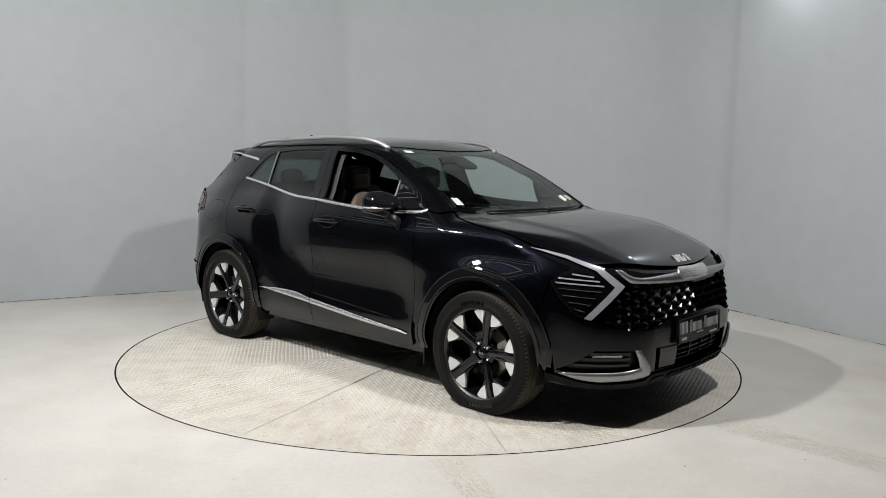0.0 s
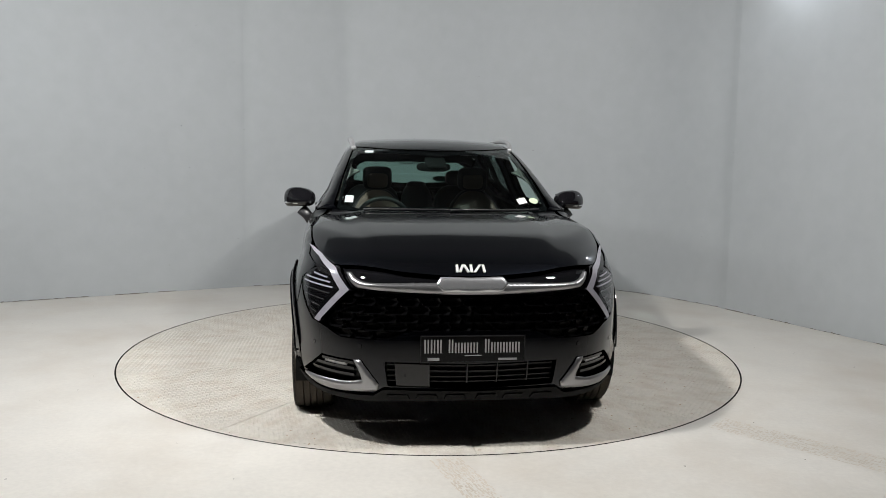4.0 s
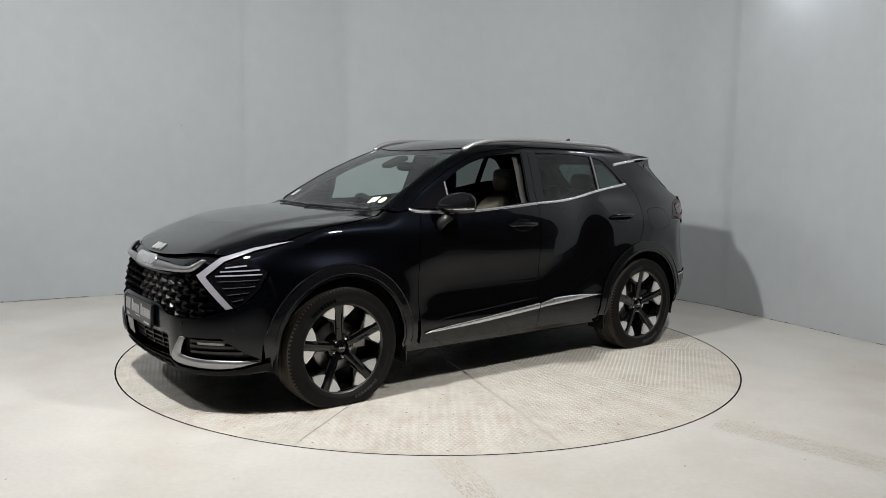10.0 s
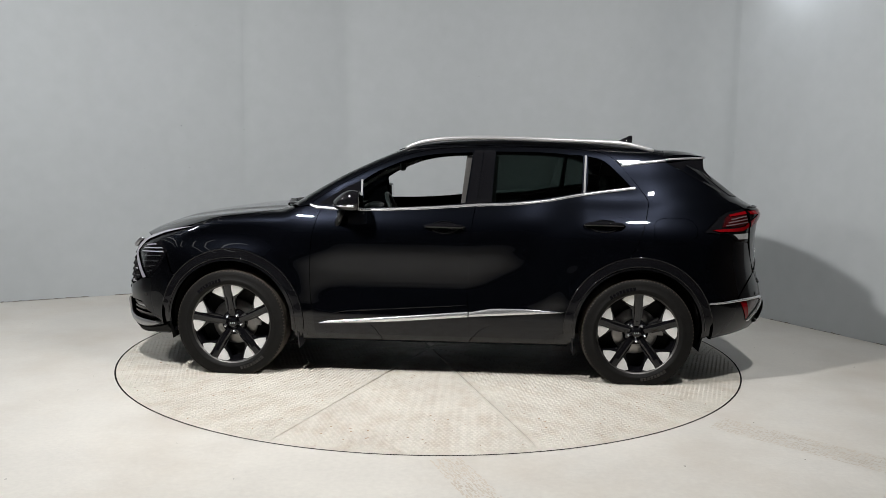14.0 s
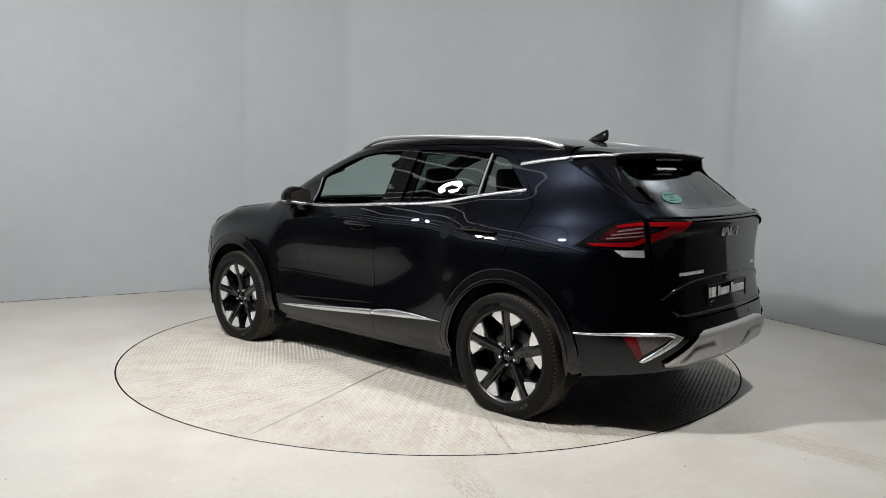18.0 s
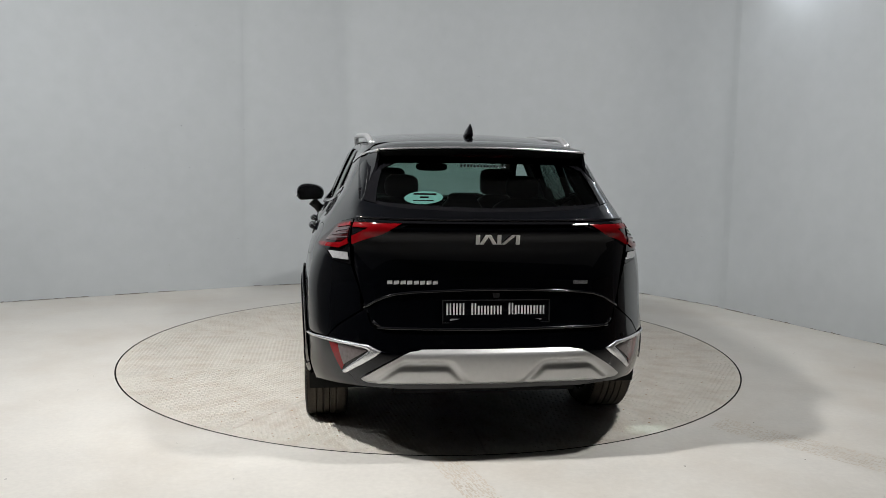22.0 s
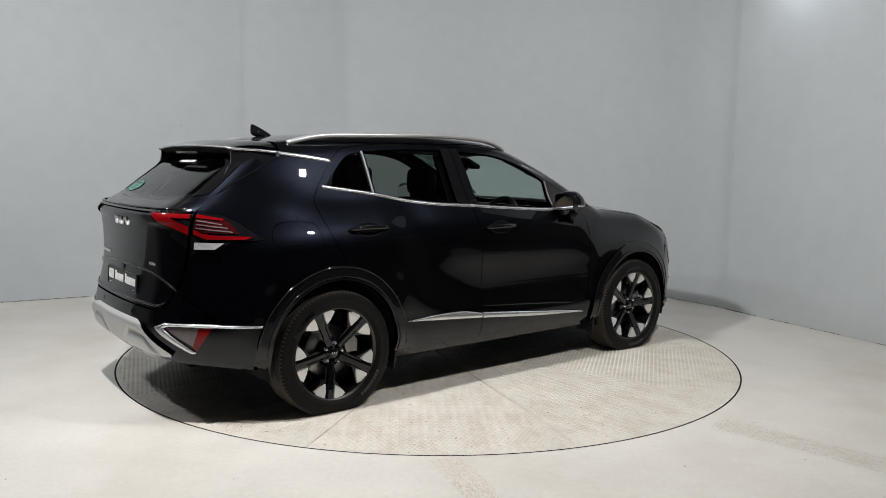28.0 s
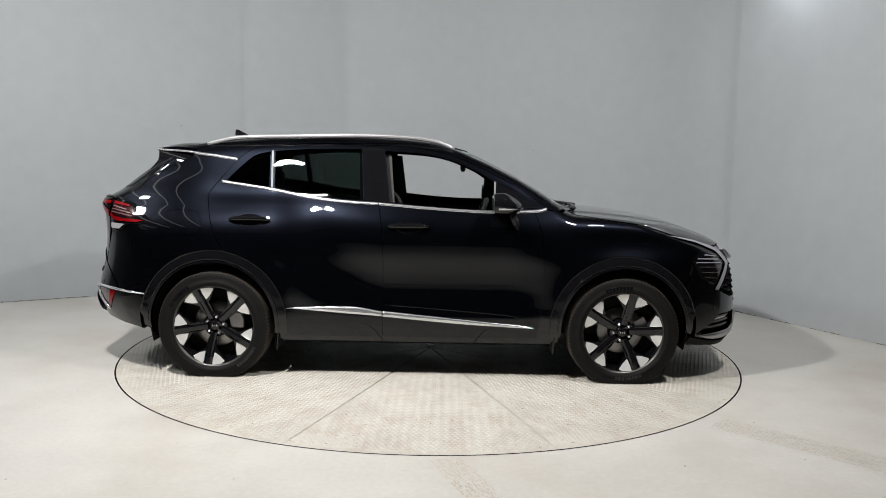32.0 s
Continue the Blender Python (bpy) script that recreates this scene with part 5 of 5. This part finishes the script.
blob("antenna_fin", (-1.335, 0.0, 1.609), (0.19, 0.07, 0.080), GLOSS, car, 2.6, 28, "", fin_shape)
for s in (1, -1):
    def cap_shape(V, s=s):
        V = V.copy()
        t = V[:, 1] * s / 0.21 + 0.5
        f = np.clip(V[:, 0] / 0.1075, 0, 1)
        V[:, 2] = V[:, 2] * (1 - 0.45 * f ** 1.5) - 0.018 * f
        V[:, 2] = np.maximum(V[:, 2], -0.056)
        V[:, 0] *= 0.85 + 0.30 * (1 - t)
        V[:, 2] *= 0.84 + 0.2 * t
        V[:, 0] -= 0.045 * t - 0.02
        V[:, 0] = np.maximum(V[:, 0], -0.072)
        return V
    mir = blob("door_mirror", (0.545, s * 0.945, 1.170), (0.225, 0.215, 0.155), GLOSS, car, 2.5, 32, "gloss black door mirror", cap_shape)
    V, F = slab([(0.4725, s * 0.855, 1.125), (0.4725, s * 1.028, 1.118), (0.4725, s * 1.036, 1.200), (0.4725, s * 0.93, 1.226), (0.4725, s * 0.865, 1.215)][::s], (-1, 0, 0), 0.006)
    V[:, 0] -= 0.003
    mesh_part("mirror_glass", V, F, MIRROR, mir, "", False)
    line = [(0.645, s * 0.895, 1.141), (0.640, s * 0.96, 1.142), (0.585, s * 1.030, 1.142), (0.500, s * 1.051, 1.142)]
    V, F = sweep(curve(line, 0.02), 0.007, (0, 0, 1), 8)
    mesh_part("mirror_lamp", V, F, CHROME, mir, "thin silver indicator strip")
    V, F = sweep([(0.60, s * 0.93, 1.10), (0.615, s * 0.89, 1.060), (0.64, s * 0.855, 1.020)], [0.040, 0.034, 0.040], (1, 0, 0), 12, 0.55)
    mesh_part("mirror_arm", V, F, SATIN, mir)
    for xc, zc in ((-0.070, 1.008), (-1.105, 1.034)):
        P, N = onto("side", np.array([(xc, zc), (xc + 0.1, zc + 0.002), (xc - 0.1, zc)]))
        P, N = P * [1, s, 1], N * [1, s, 1]
        panel("handle_cup", "side", [(xc + 0.085 * math.cos(a), zc + 0.036 * math.sin(a)) for a in np.linspace(0, 2 * math.pi, 28, endpoint=False)], GLOSS, car, (), 0.0015, 0.004, 0.03, s < 0)
        line = [P[1] + N[1] * 0.004 + [0.032, 0, 0], P[1] + N[1] * 0.020, P[0] + N[0] * 0.030, P[2] + N[2] * 0.022, P[2] + N[2] * 0.004 - [0.032, 0, 0]]
        V, F = sweep(curve(line, 0.015), np.interp(np.arange(len(curve(line, 0.015))), [0, 3, len(curve(line, 0.015)) - 4, len(curve(line, 0.015)) - 1], [0.007, 0.016, 0.016, 0.007]), (0, 0, 1), 12, 0.9)
        mesh_part("door_handle", V, F, GLOSS, car)
        P, N = onto("side", np.array([(xc + 0.088 * math.cos(a), zc + 0.038 * math.sin(a)) for a in np.linspace(0, 2 * math.pi, 41)]), 0.002)
        V, F = sweep(P * [1, s, 1], 0.0035, (0, 1, 0.01), 8, 1.0, False)
        mesh_part("cup_rim", V, F, PAINT, car)
for y0, y1 in ((-0.52, 0.06), (0.02, 0.60)):
    uv = np.array([(1.118 - 0.30 * abs(y) ** 2 + (0.02 if k == 0 else -0.012), y) for k, y in enumerate(np.linspace(y0, y1, 9))])
    P, N = onto("top", uv, 0.012)
    V, F = sweep(P, np.linspace(0.011, 0.006, 9), (0, 0, 1), 8, 0.8)
    arm = mesh_part("wiper", V, F, SATIN, car)
    uv = np.array([(1.098 - 0.30 * abs(y) ** 2, y) for y in np.linspace(y0 + 0.05, y1 + 0.02, 9)])
    P, N = onto("top", uv, 0.009)
    V, F = sweep(P, 0.006, (0, 0, 1), 6, 1.6)
    mesh_part("wiper_blade", V, F, SATIN, arm)


# ---------------------------------------------------------------- wheels
RIM = 1.045


def spoke_prism(loop, y_top, y_low, turn):
    """A flat-topped solid in the wheel's plane; loop holds (out from the hub, across)."""
    c, s = math.cos(turn), math.sin(turn)
    loop = [(r * RIM, a * RIM) for r, a in loop]
    k = len(loop)
    yt = y_top if hasattr(y_top, "__len__") else [y_top] * k
    V = [(c * r - s * a, y, s * r + c * a) for (r, a), y in zip(loop, yt)] + [(c * r - s * a, y_low, s * r + c * a) for r, a in loop]
    area2 = sum(loop[i][0] * loop[(i + 1) % k][1] - loop[i][1] * loop[(i + 1) % k][0] for i in range(k))
    F = [tuple(range(k)), tuple(range(2 * k - 1, k - 1, -1))] + [((i + 1) % k, i, k + i, k + (i + 1) % k) for i in range(k)]
    return V, [f[::-1] for f in F] if area2 > 0 else F


WHEEL_Z = 0.337


def build_wheel(phase):
    """Wheel round the y axis with its outer face at +y, its tyre pressed flat where it stands; phase turns the spokes."""
    turn = radians(phase)

    def pressed(V):
        V = np.array(V, float)
        V[:, 2] = np.maximum(V[:, 2], 0.004 - WHEEL_Z)
        return V
    V, F = lathe([(0.261, 0.098), (0.267, 0.104), (0.269, 0.098), (0.255, 0.088), (0.251, 0.060), (0.236, 0.0), (0.236, -0.09), (0.257, -0.105)], 80)
    w = mesh_part("wheel", V, [f[::-1] for f in F], GLOSS, None)
    V, F = lathe([(0.2555, 0.0895), (0.2612, 0.1005), (0.2660, 0.1035)], 80)
    mesh_part("rim_lip", V, [f[::-1] for f in F], STEEL, w)
    V, F = lathe([(0.257, -0.098), (0.268, -0.112), (0.30, -0.117), (0.342, -0.1125), (0.360, -0.103)], 96)
    V2, F2 = lathe([(0.360, 0.103), (0.349, 0.1125), (0.326, 0.1158), (0.300, 0.1165), (0.298, 0.1185), (0.286, 0.1180), (0.284, 0.1160), (0.273, 0.112), (0.267, 0.104), (0.261, 0.097)], 96)
    tyre = mesh_part("tyre", pressed(V2), [f[::-1] for f in F2], RUBBER, w, "dusty black road tyre")
    mesh_part("inner_wall", pressed(V), [f[::-1] for f in F], RUBBER, w)
    # tread: ribs and grooves with sipes
    prof = [(0.360, 0.103)]
    for a, b in ((0.098, 0.058), (0.049, 0.022), (0.013, -0.013), (-0.022, -0.049), (-0.058, -0.098)):
        prof += [(0.354, a + 0.0035), (0.3655 - 2.0 * max(0, abs(a) - 0.05) ** 2, a), (0.3655 - 2.0 * max(0, abs(b) - 0.05) ** 2, b), (0.354, b - 0.0035)]
    prof += [(0.360, -0.103)]
    V, F = lathe(prof, 96)
    mesh_part("tread", pressed(V), F, TREAD, w, smooth=False)
    lv, lf = [], []
    for k in range(96):
        a = 2 * math.pi * k / 96
        for sy in (1, -1):
            o = len(lv)
            for da in (0.008, -0.010):
                for r, y in ((0.3662, 0.058), (0.3632, 0.097), (0.3620, 0.1048), (0.3525, 0.1140)):
                    lv.append((r * math.cos(a + da), sy * y, r * math.sin(a + da)))
            q = [(o + i, o + i + 1, o + i + 5, o + i + 4) for i in range(3)]
            lf += q if sy > 0 else [f[::-1] for f in q]
    lugs = mesh_part("tread_pattern", pressed(lv), lf, TREAD, w, smooth=False)
    lugs["kind"] = "stuff"
    # lettering on the sidewall as plain raised bars
    for base in (0.9, 0.9 + math.pi):
        for k in range(8):
            a0 = base + turn + 0.075 * k
            V = [(r * math.cos(a), y, r * math.sin(a)) for a in (a0, a0 + 0.028, a0 + 0.056) for r, y in ((0.289, 0.1200), (0.311, 0.1180))]
            F = [(2 * i, 2 * i + 1, 2 * i + 3, 2 * i + 2) for i in range(2)]
            mesh_part("sidewall_mark", V, F, GLOSS, w)
    for k in range(5):
        t = math.pi / 2 + turn + 2 * math.pi * k / 5
        rs, hs, ys = (0.045, 0.12, 0.16, 0.20, 0.249), (0.021, 0.0175, 0.018, 0.022, 0.026), (0.066, 0.078, 0.085, 0.092, 0.098)
        c, n = math.cos(t), math.sin(t)
        V = [(RIM * (c * r - n * a), y, RIM * (n * r + c * a)) for r, h, yy in zip(rs, hs, ys) for a, y in ((-h, 0.04), (-h, yy - 0.006), (-h * 0.45, yy), (h * 0.45, yy), (h, yy - 0.006), (h, 0.04))]
        F = [(6 * i + q, 6 * i + q + 1, 6 * i + q + 7, 6 * i + q + 6) for i in range(4) for q in range(5)] + [(24, 25, 26, 27, 28, 29)]
        sp = mesh_part("spoke", V, F, GLOSS, w, smooth=False)
        for s in (1, -1):
            V, F = spoke_prism([(0.055, s * 0.018), (0.100, s * 0.029), (0.150, s * 0.032), (0.187, s * 0.074), (0.217, s * 0.113), (0.240, s * 0.062), (0.249, s * 0.022)], [0.055, 0.062, 0.068, 0.073, 0.078, 0.081, 0.082], 0.03, t)
            mesh_part("spoke_web", V, F, GLOSS, w, smooth=False)
            V, F = spoke_prism([(0.172, s * 0.0300), (0.186, s * 0.062), (0.2130, s * 0.0990), (0.2300, s * 0.083), (0.2430, s * 0.045), (0.2450, s * 0.0300), (0.214, s * 0.0275)], [0.083, 0.085, 0.089, 0.092, 0.096, 0.097, 0.093], 0.066, t)
            mesh_part("spoke_tip", V, F, MACHINED, w, "machined silver spoke tip", False)
        a = t + math.pi / 5
        V, F = lathe([(0.0, 0.016), (0.006, 0.015), (0.009, 0.006), (0.010, -0.012)], 10)
        V = V + np.array([0.056 * math.cos(a), 0.062, 0.056 * math.sin(a)])
        mesh_part("wheel_nut", V, [f[::-1] for f in F], CHROME, w)
    V, F = lathe([(0.0, 0.076), (0.026, 0.074), (0.031, 0.069), (0.034, 0.060), (0.072, 0.052), (0.082, 0.040), (0.084, 0.0)], 40)
    mesh_part("hub", V, [f[::-1] for f in F], GLOSS, w)
    for k in (-1, 0, 1):
        V, F = slab([(k * 0.013 - 0.004, 0.0765, -0.006), (k * 0.013 + 0.001, 0.0765, -0.006), (k * 0.013 + 0.004, 0.0765, 0.006), (k * 0.013 - 0.001, 0.0765, 0.006)], (0, 1, 0), 0.002)
        mesh_part("cap_mark", V, F, SILVER, w, smooth=False)
    V, F = lathe([(0.085, 0.004), (0.150, 0.004), (0.152, 0.002), (0.152, -0.014)], 48)
    mesh_part("brake_disc", V, [f[::-1] for f in F], DISC, w)
    V, F = lathe([(0.0, -0.03), (0.237, -0.03)], 40)
    mesh_part("dust_shield", V, [f[::-1] for f in F], DARK, w)
    V, F = slab([(r * math.cos(a), 0.034, r * math.sin(a)) for r, a in ((0.105, 2.5), (0.175, 2.55), (0.185, 2.9), (0.180, 3.25), (0.105, 3.3))], (0, 1, 0), 0.04)
    mesh_part("brake_caliper", V, [f[::-1] for f in F], DISC, w, smooth=False)
    return w


for hx, sy, phase in ((HUB_X, 1, -7), (-HUB_X, 1, 0), (HUB_X, -1, 14), (-HUB_X, -1, -26)):
    each_wheel = build_wheel(phase)
    each_wheel.parent = car
    each_wheel.matrix_basis = pose(hx, sy * 0.806, WHEEL_Z, 0, 0, 0 if sy > 0 else 180)

# wheel houses and underside
for hx in (HUB_X, -HUB_X):
    for s in (1, -1):
        V = [(hx + r * math.cos(radians(a)), s * y, HUB_Z + r * math.sin(radians(a))) for a in range(-18, 199, 12) for r, y in ((0.42, 0.895), (0.425, 0.50), (0.02, 0.48))]
        F = [(3 * i + q, 3 * i + q + 1, 3 * i + q + 4, 3 * i + q + 3) for i in range(len(V) // 3 - 1) for q in (0, 1)]
        mesh_part("wheel_house", V, F, DARK, car)
bm = box((-0.92, -0.79, 0.215), (0.92, 0.79, 0.30))
part("floor_pan", bm, DARK, car, bevel=0.02)
bm = box((-2.05, -0.50, 0.27), (-0.92, 0.50, 0.42))
part("rear_underside", bm, DARK, car, bevel=0.03)
bm = box((0.92, -0.50, 0.24), (2.05, 0.50, 0.40))
part("front_underside", bm, DARK, car, bevel=0.03)
for s in (1, -1):
    for x in (0.90, -0.915):
        V, F = slab([(x, s * 0.72, 0.30), (x, s * 0.90, 0.30), (x - 0.01, s * 0.89, 0.185), (x - 0.01, s * 0.74, 0.185)], (1, 0, 0), 0.008)
        mesh_part("air_flap", V, F, SATIN, car, smooth=False)

# ---------------------------------------------------------------- cabin
panel("headliner", "top", shrink(ROOF, 0.02), HEADLINER, car, (), -0.035, 0.01, 0.06)
for s in (1, -1):
    m = s < 0
    panel("door_card", "side", poly([(0.74, 1.105), (0.76, 0.42), (-0.23, 0.42), (-0.25, 1.13)], 0.05), SATIN, car, (), -0.075, 0.03, 0.06, m)
    panel("door_card", "side", poly([(-0.29, 1.135), (-0.26, 0.42), (-0.80, 0.42), (-0.95, 0.75), (-1.25, 0.86), (-1.30, 1.25), (-0.98, 1.21)], 0.05), SATIN, car, (), -0.075, 0.03, 0.06, m)
    panel("pillar_lining", "side", poly([(-0.205, 1.50), (-0.42, 1.50), (-0.40, 1.12), (-0.165, 1.12)], 0.05), LINING, car, (), -0.045, 0.02, 0.06, m)
    panel("pillar_lining", "side", poly([(-1.30, 1.49), (-1.28, 1.36), (-1.36, 1.26), (-1.36, 1.12), (-1.95, 1.10), (-1.62, 1.40)], 0.05), SATIN, car, (), -0.04, 0.02, 0.06, m)
V, F = sweep([(0.80, -0.70, 0.98), (0.80, -0.3, 1.005), (0.80, 0.3, 1.005), (0.80, 0.70, 0.98)], 0.23, (0, 0, 1), 20, 0.33)
mesh_part("dashboard", V, F, SATIN, car)
blob("instrument_hood", (0.60, -0.37, 1.055), (0.24, 0.44, 0.10), SATIN, car, 3.0, 24)
V, F = slab([(0.555, -0.52, 1.015), (0.555, 0.16, 1.015), (0.570, 0.16, 1.115), (0.570, -0.52, 1.115)], (-1, 0, 0), 0.02)
mesh_part("display_screen", V, F, GLOSS, car, smooth=False)
ring = [Vector((0, 0.185 * math.cos(a), 0.185 * math.sin(a))) for a in np.linspace(0, 2 * math.pi, 41)]
tiltm = Matrix.Translation((0.38, -0.37, 1.0)) @ Matrix.Rotation(radians(24), 4, "Y")
V, F = sweep([tuple(tiltm @ v) for v in ring], 0.016, (1, 0.01, 0), 10, 1.0, False)
sw = mesh_part("steering_wheel", V, F, BLACK_LEATHER, car)
V, F = sweep([tuple(tiltm @ Vector(v)) for v in ((0, -0.18, 0.01), (0.01, -0.05, 0.0), (0.01, 0.05, 0.0), (0, 0.18, 0.01))], [0.018, 0.05, 0.05, 0.018], (1, 0, 0), 12, 0.5)
mesh_part("wheel_hub", V, F, SATIN, sw)


def seat(x, y, width):
    base = blob("seat", (x + 0.22, y, 0.72), (0.54, width, 0.20), TAN, car, 3.4, 28, "taupe leather seat")

    def lean(V):
        V = V.copy()
        V[:, 0] -= 0.36 * V[:, 2]
        V[:, 0] += 0.05 * (np.abs(V[:, 1]) / (width / 2)) ** 2
        V[:, 1] *= 1 - 0.42 * np.clip(V[:, 2] / 0.28, 0, 1) ** 1.6
        return V
    blob("backrest", (x - 0.14, y, 0.93), (0.15, width, 0.57), BLACK_LEATHER, base, 3.2, 28, "", lean)
    blob("backrest_panel", (x - 0.085, y, 0.94), (0.10, width * 0.86, 0.52), TAN, base, 3.2, 28, "", lean)
    blob("headrest", (x - 0.245, y, 1.295), (0.11, 0.235, 0.185), BLACK_LEATHER, base, 4.5, 24)
    blob("headrest_panel", (x - 0.212, y, 1.275), (0.075, 0.165, 0.115), TAN, base, 4.5, 24)
    for q in (-0.06, 0.06):
        V, F = sweep([(x - 0.235, y + q, 1.18), (x - 0.245, y + q, 1.26)], 0.007, (0, 1, 0), 8)
        mesh_part("headrest_post", V, F, STEEL, base)


for y in (-0.385, 0.385):
    seat(-0.11, y, 0.48)
bench = blob("rear_bench", (-0.72, 0.0, 0.72), (0.55, 1.25, 0.22), TAN, car, 3.6, 28, "taupe leather rear bench")
for y in (-0.40, 0.40, 0.0):
    w = 0.50 if y else 0.30

    def lean2(V):
        V = V.copy()
        V[:, 0] -= 0.40 * V[:, 2]
        return V
    blob("backrest", (-1.08, y, 0.935), (0.16, w, 0.58), BLACK_LEATHER, bench, 3.2, 24, "", lean2)
    blob("headrest", (-1.19, y * 0.92, 1.285 if y else 1.215), (0.10, 0.205 if y else 0.18, 0.14 if y else 0.07), BLACK_LEATHER, bench, 3.0, 20)
bm = box((-1.95, -0.62, 0.70), (-1.25, 0.62, 0.74))
part("load_cover", bm, SATIN, car, bevel=0.01)
blob("inner_mirror", (0.29, 0.0, 1.392), (0.04, 0.25, 0.066), DARK, car, 3.0, 20)
blob("sensor_box", (0.395, 0.0, 1.425), (0.18, 0.15, 0.035), DARK, car, 4.5, 20, "", None, Matrix.Rotation(radians(24), 4, "Y"))

# ---------------------------------------------------------------- stickers on the glass
panel("tax_disc", "top", poly([(0.915, 0.560), (0.940, 0.500), (0.890, 0.488), (0.865, 0.548)], 0.03), WHITE, car, (), -0.0015, 0.001, 0.04)
panel("round_sticker", "top", [(0.890 + 0.028 * math.cos(a), 0.606 + 0.030 * math.sin(a)) for a in np.linspace(0, 2 * math.pi, 24, endpoint=False)], LIME, car, (), -0.0015, 0.001, 0.04)
panel("blue_sticker", "top", poly([(0.915, -0.640), (0.925, -0.585), (0.860, -0.580), (0.850, -0.632)], 0.03), PAPER, car, (), -0.0015, 0.001, 0.04)
panel("top_sticker", "top", poly([(0.31, -0.50), (0.325, -0.44), (0.285, -0.435), (0.27, -0.495)], 0.03), PAPER, car, (), -0.0015, 0.001, 0.04)
oval = panel("oval_sticker", "rear", [(0.378 + 0.10 * math.cos(a), 1.256 + 0.030 * math.sin(a)) for a in np.linspace(0, 2 * math.pi, 40, endpoint=False)], MINT, car, (), 0.0012, 0.001, 0.04, label="mint green oval dealer sticker")
for u0, u1, v0, v1 in ((0.440, 0.318, 1.268, 1.275), (0.40, 0.355, 1.253, 1.260), (0.430, 0.325, 1.240, 1.2435)):
    panel("print_bar", "rear", poly([(u0, v0), (u0, v1), (u1, v1), (u1, v0)], 0.03), GLOSS, oval, (), 0.0026, 0.001, 0.03)
for k in range(14):
    a = 0.190 - 0.0275 * k
    panel("glass_lettering_bar", "rear", [(a, 1.404), (a - 0.016, 1.404), (a - 0.016, 1.418), (a, 1.418)], WHITE, car, (), 0.004, 0.001, 0.03)


# ---------------------------------------------------------------- floodlights
def floodlight(at, target, w, h):
    """A lamp head of six glowing cells in a dark case, hung from a rod."""
    m = look(at, target)
    lamp = tagged(new("floodlight"), "square LED floodlight hung from the ceiling", "lamp", "studio floodlights")
    lamp.matrix_basis = m
    bm = box((-w / 2 - 0.03, -h / 2 - 0.03, -0.02), (w / 2 + 0.03, h / 2 + 0.03, 0.06))
    part("lamp_case", bm, HOUSING, lamp, bevel=0.006)
    for i in (-1, 1):
        for j in (-1, 0, 1):
            bm = box((i * w / 4 - w * 0.22, j * h / 3 - h * 0.12, -0.028), (i * w / 4 + w * 0.22, j * h / 3 + h * 0.12, -0.018))
            part("led_cell", bm, LED, lamp, "glowing white LED cell")
    inv = m.inverted()
    V, F = sweep([tuple(inv @ Vector((at[0], at[1], at[2] + 0.03))), tuple(inv @ Vector((at[0], at[1], WALL_H + 0.02)))], 0.012, (1, 0.3, 0.1), 8)
    mesh_part("hanger", V, F, HOUSING, lamp)


for at, target, watts in FLOODS:
    floodlight(at, target, 0.21, 0.18)
# lamp head for the added left fill, unseen like its beam
floodlight(LEFT_FILL, (-2.4, 1.4, 0.6), 0.30, 0.24)
floodlight(WALL_LAMP, (3.52, 0.85, 2.75), 0.22, 0.16)


# ---------------------------------------------------------------- what moves
def heading(t):
    return -44.66 - 9.912 * t + 0.00259 * (t - 16) ** 2


def motions():
    rows_table, rows_car = [], []
    for t in range(33):
        a = heading(t)
        turn = pose(0, 0, 0, 0, 0, a)
        rows_table.append((float(t), turn @ pose(0, 0, 0)))
        rows_car.append((float(t), turn @ pose(-0.063, -0.019, 0)))
    walk(table, rows_table)
    walk(car, rows_car)


motions()
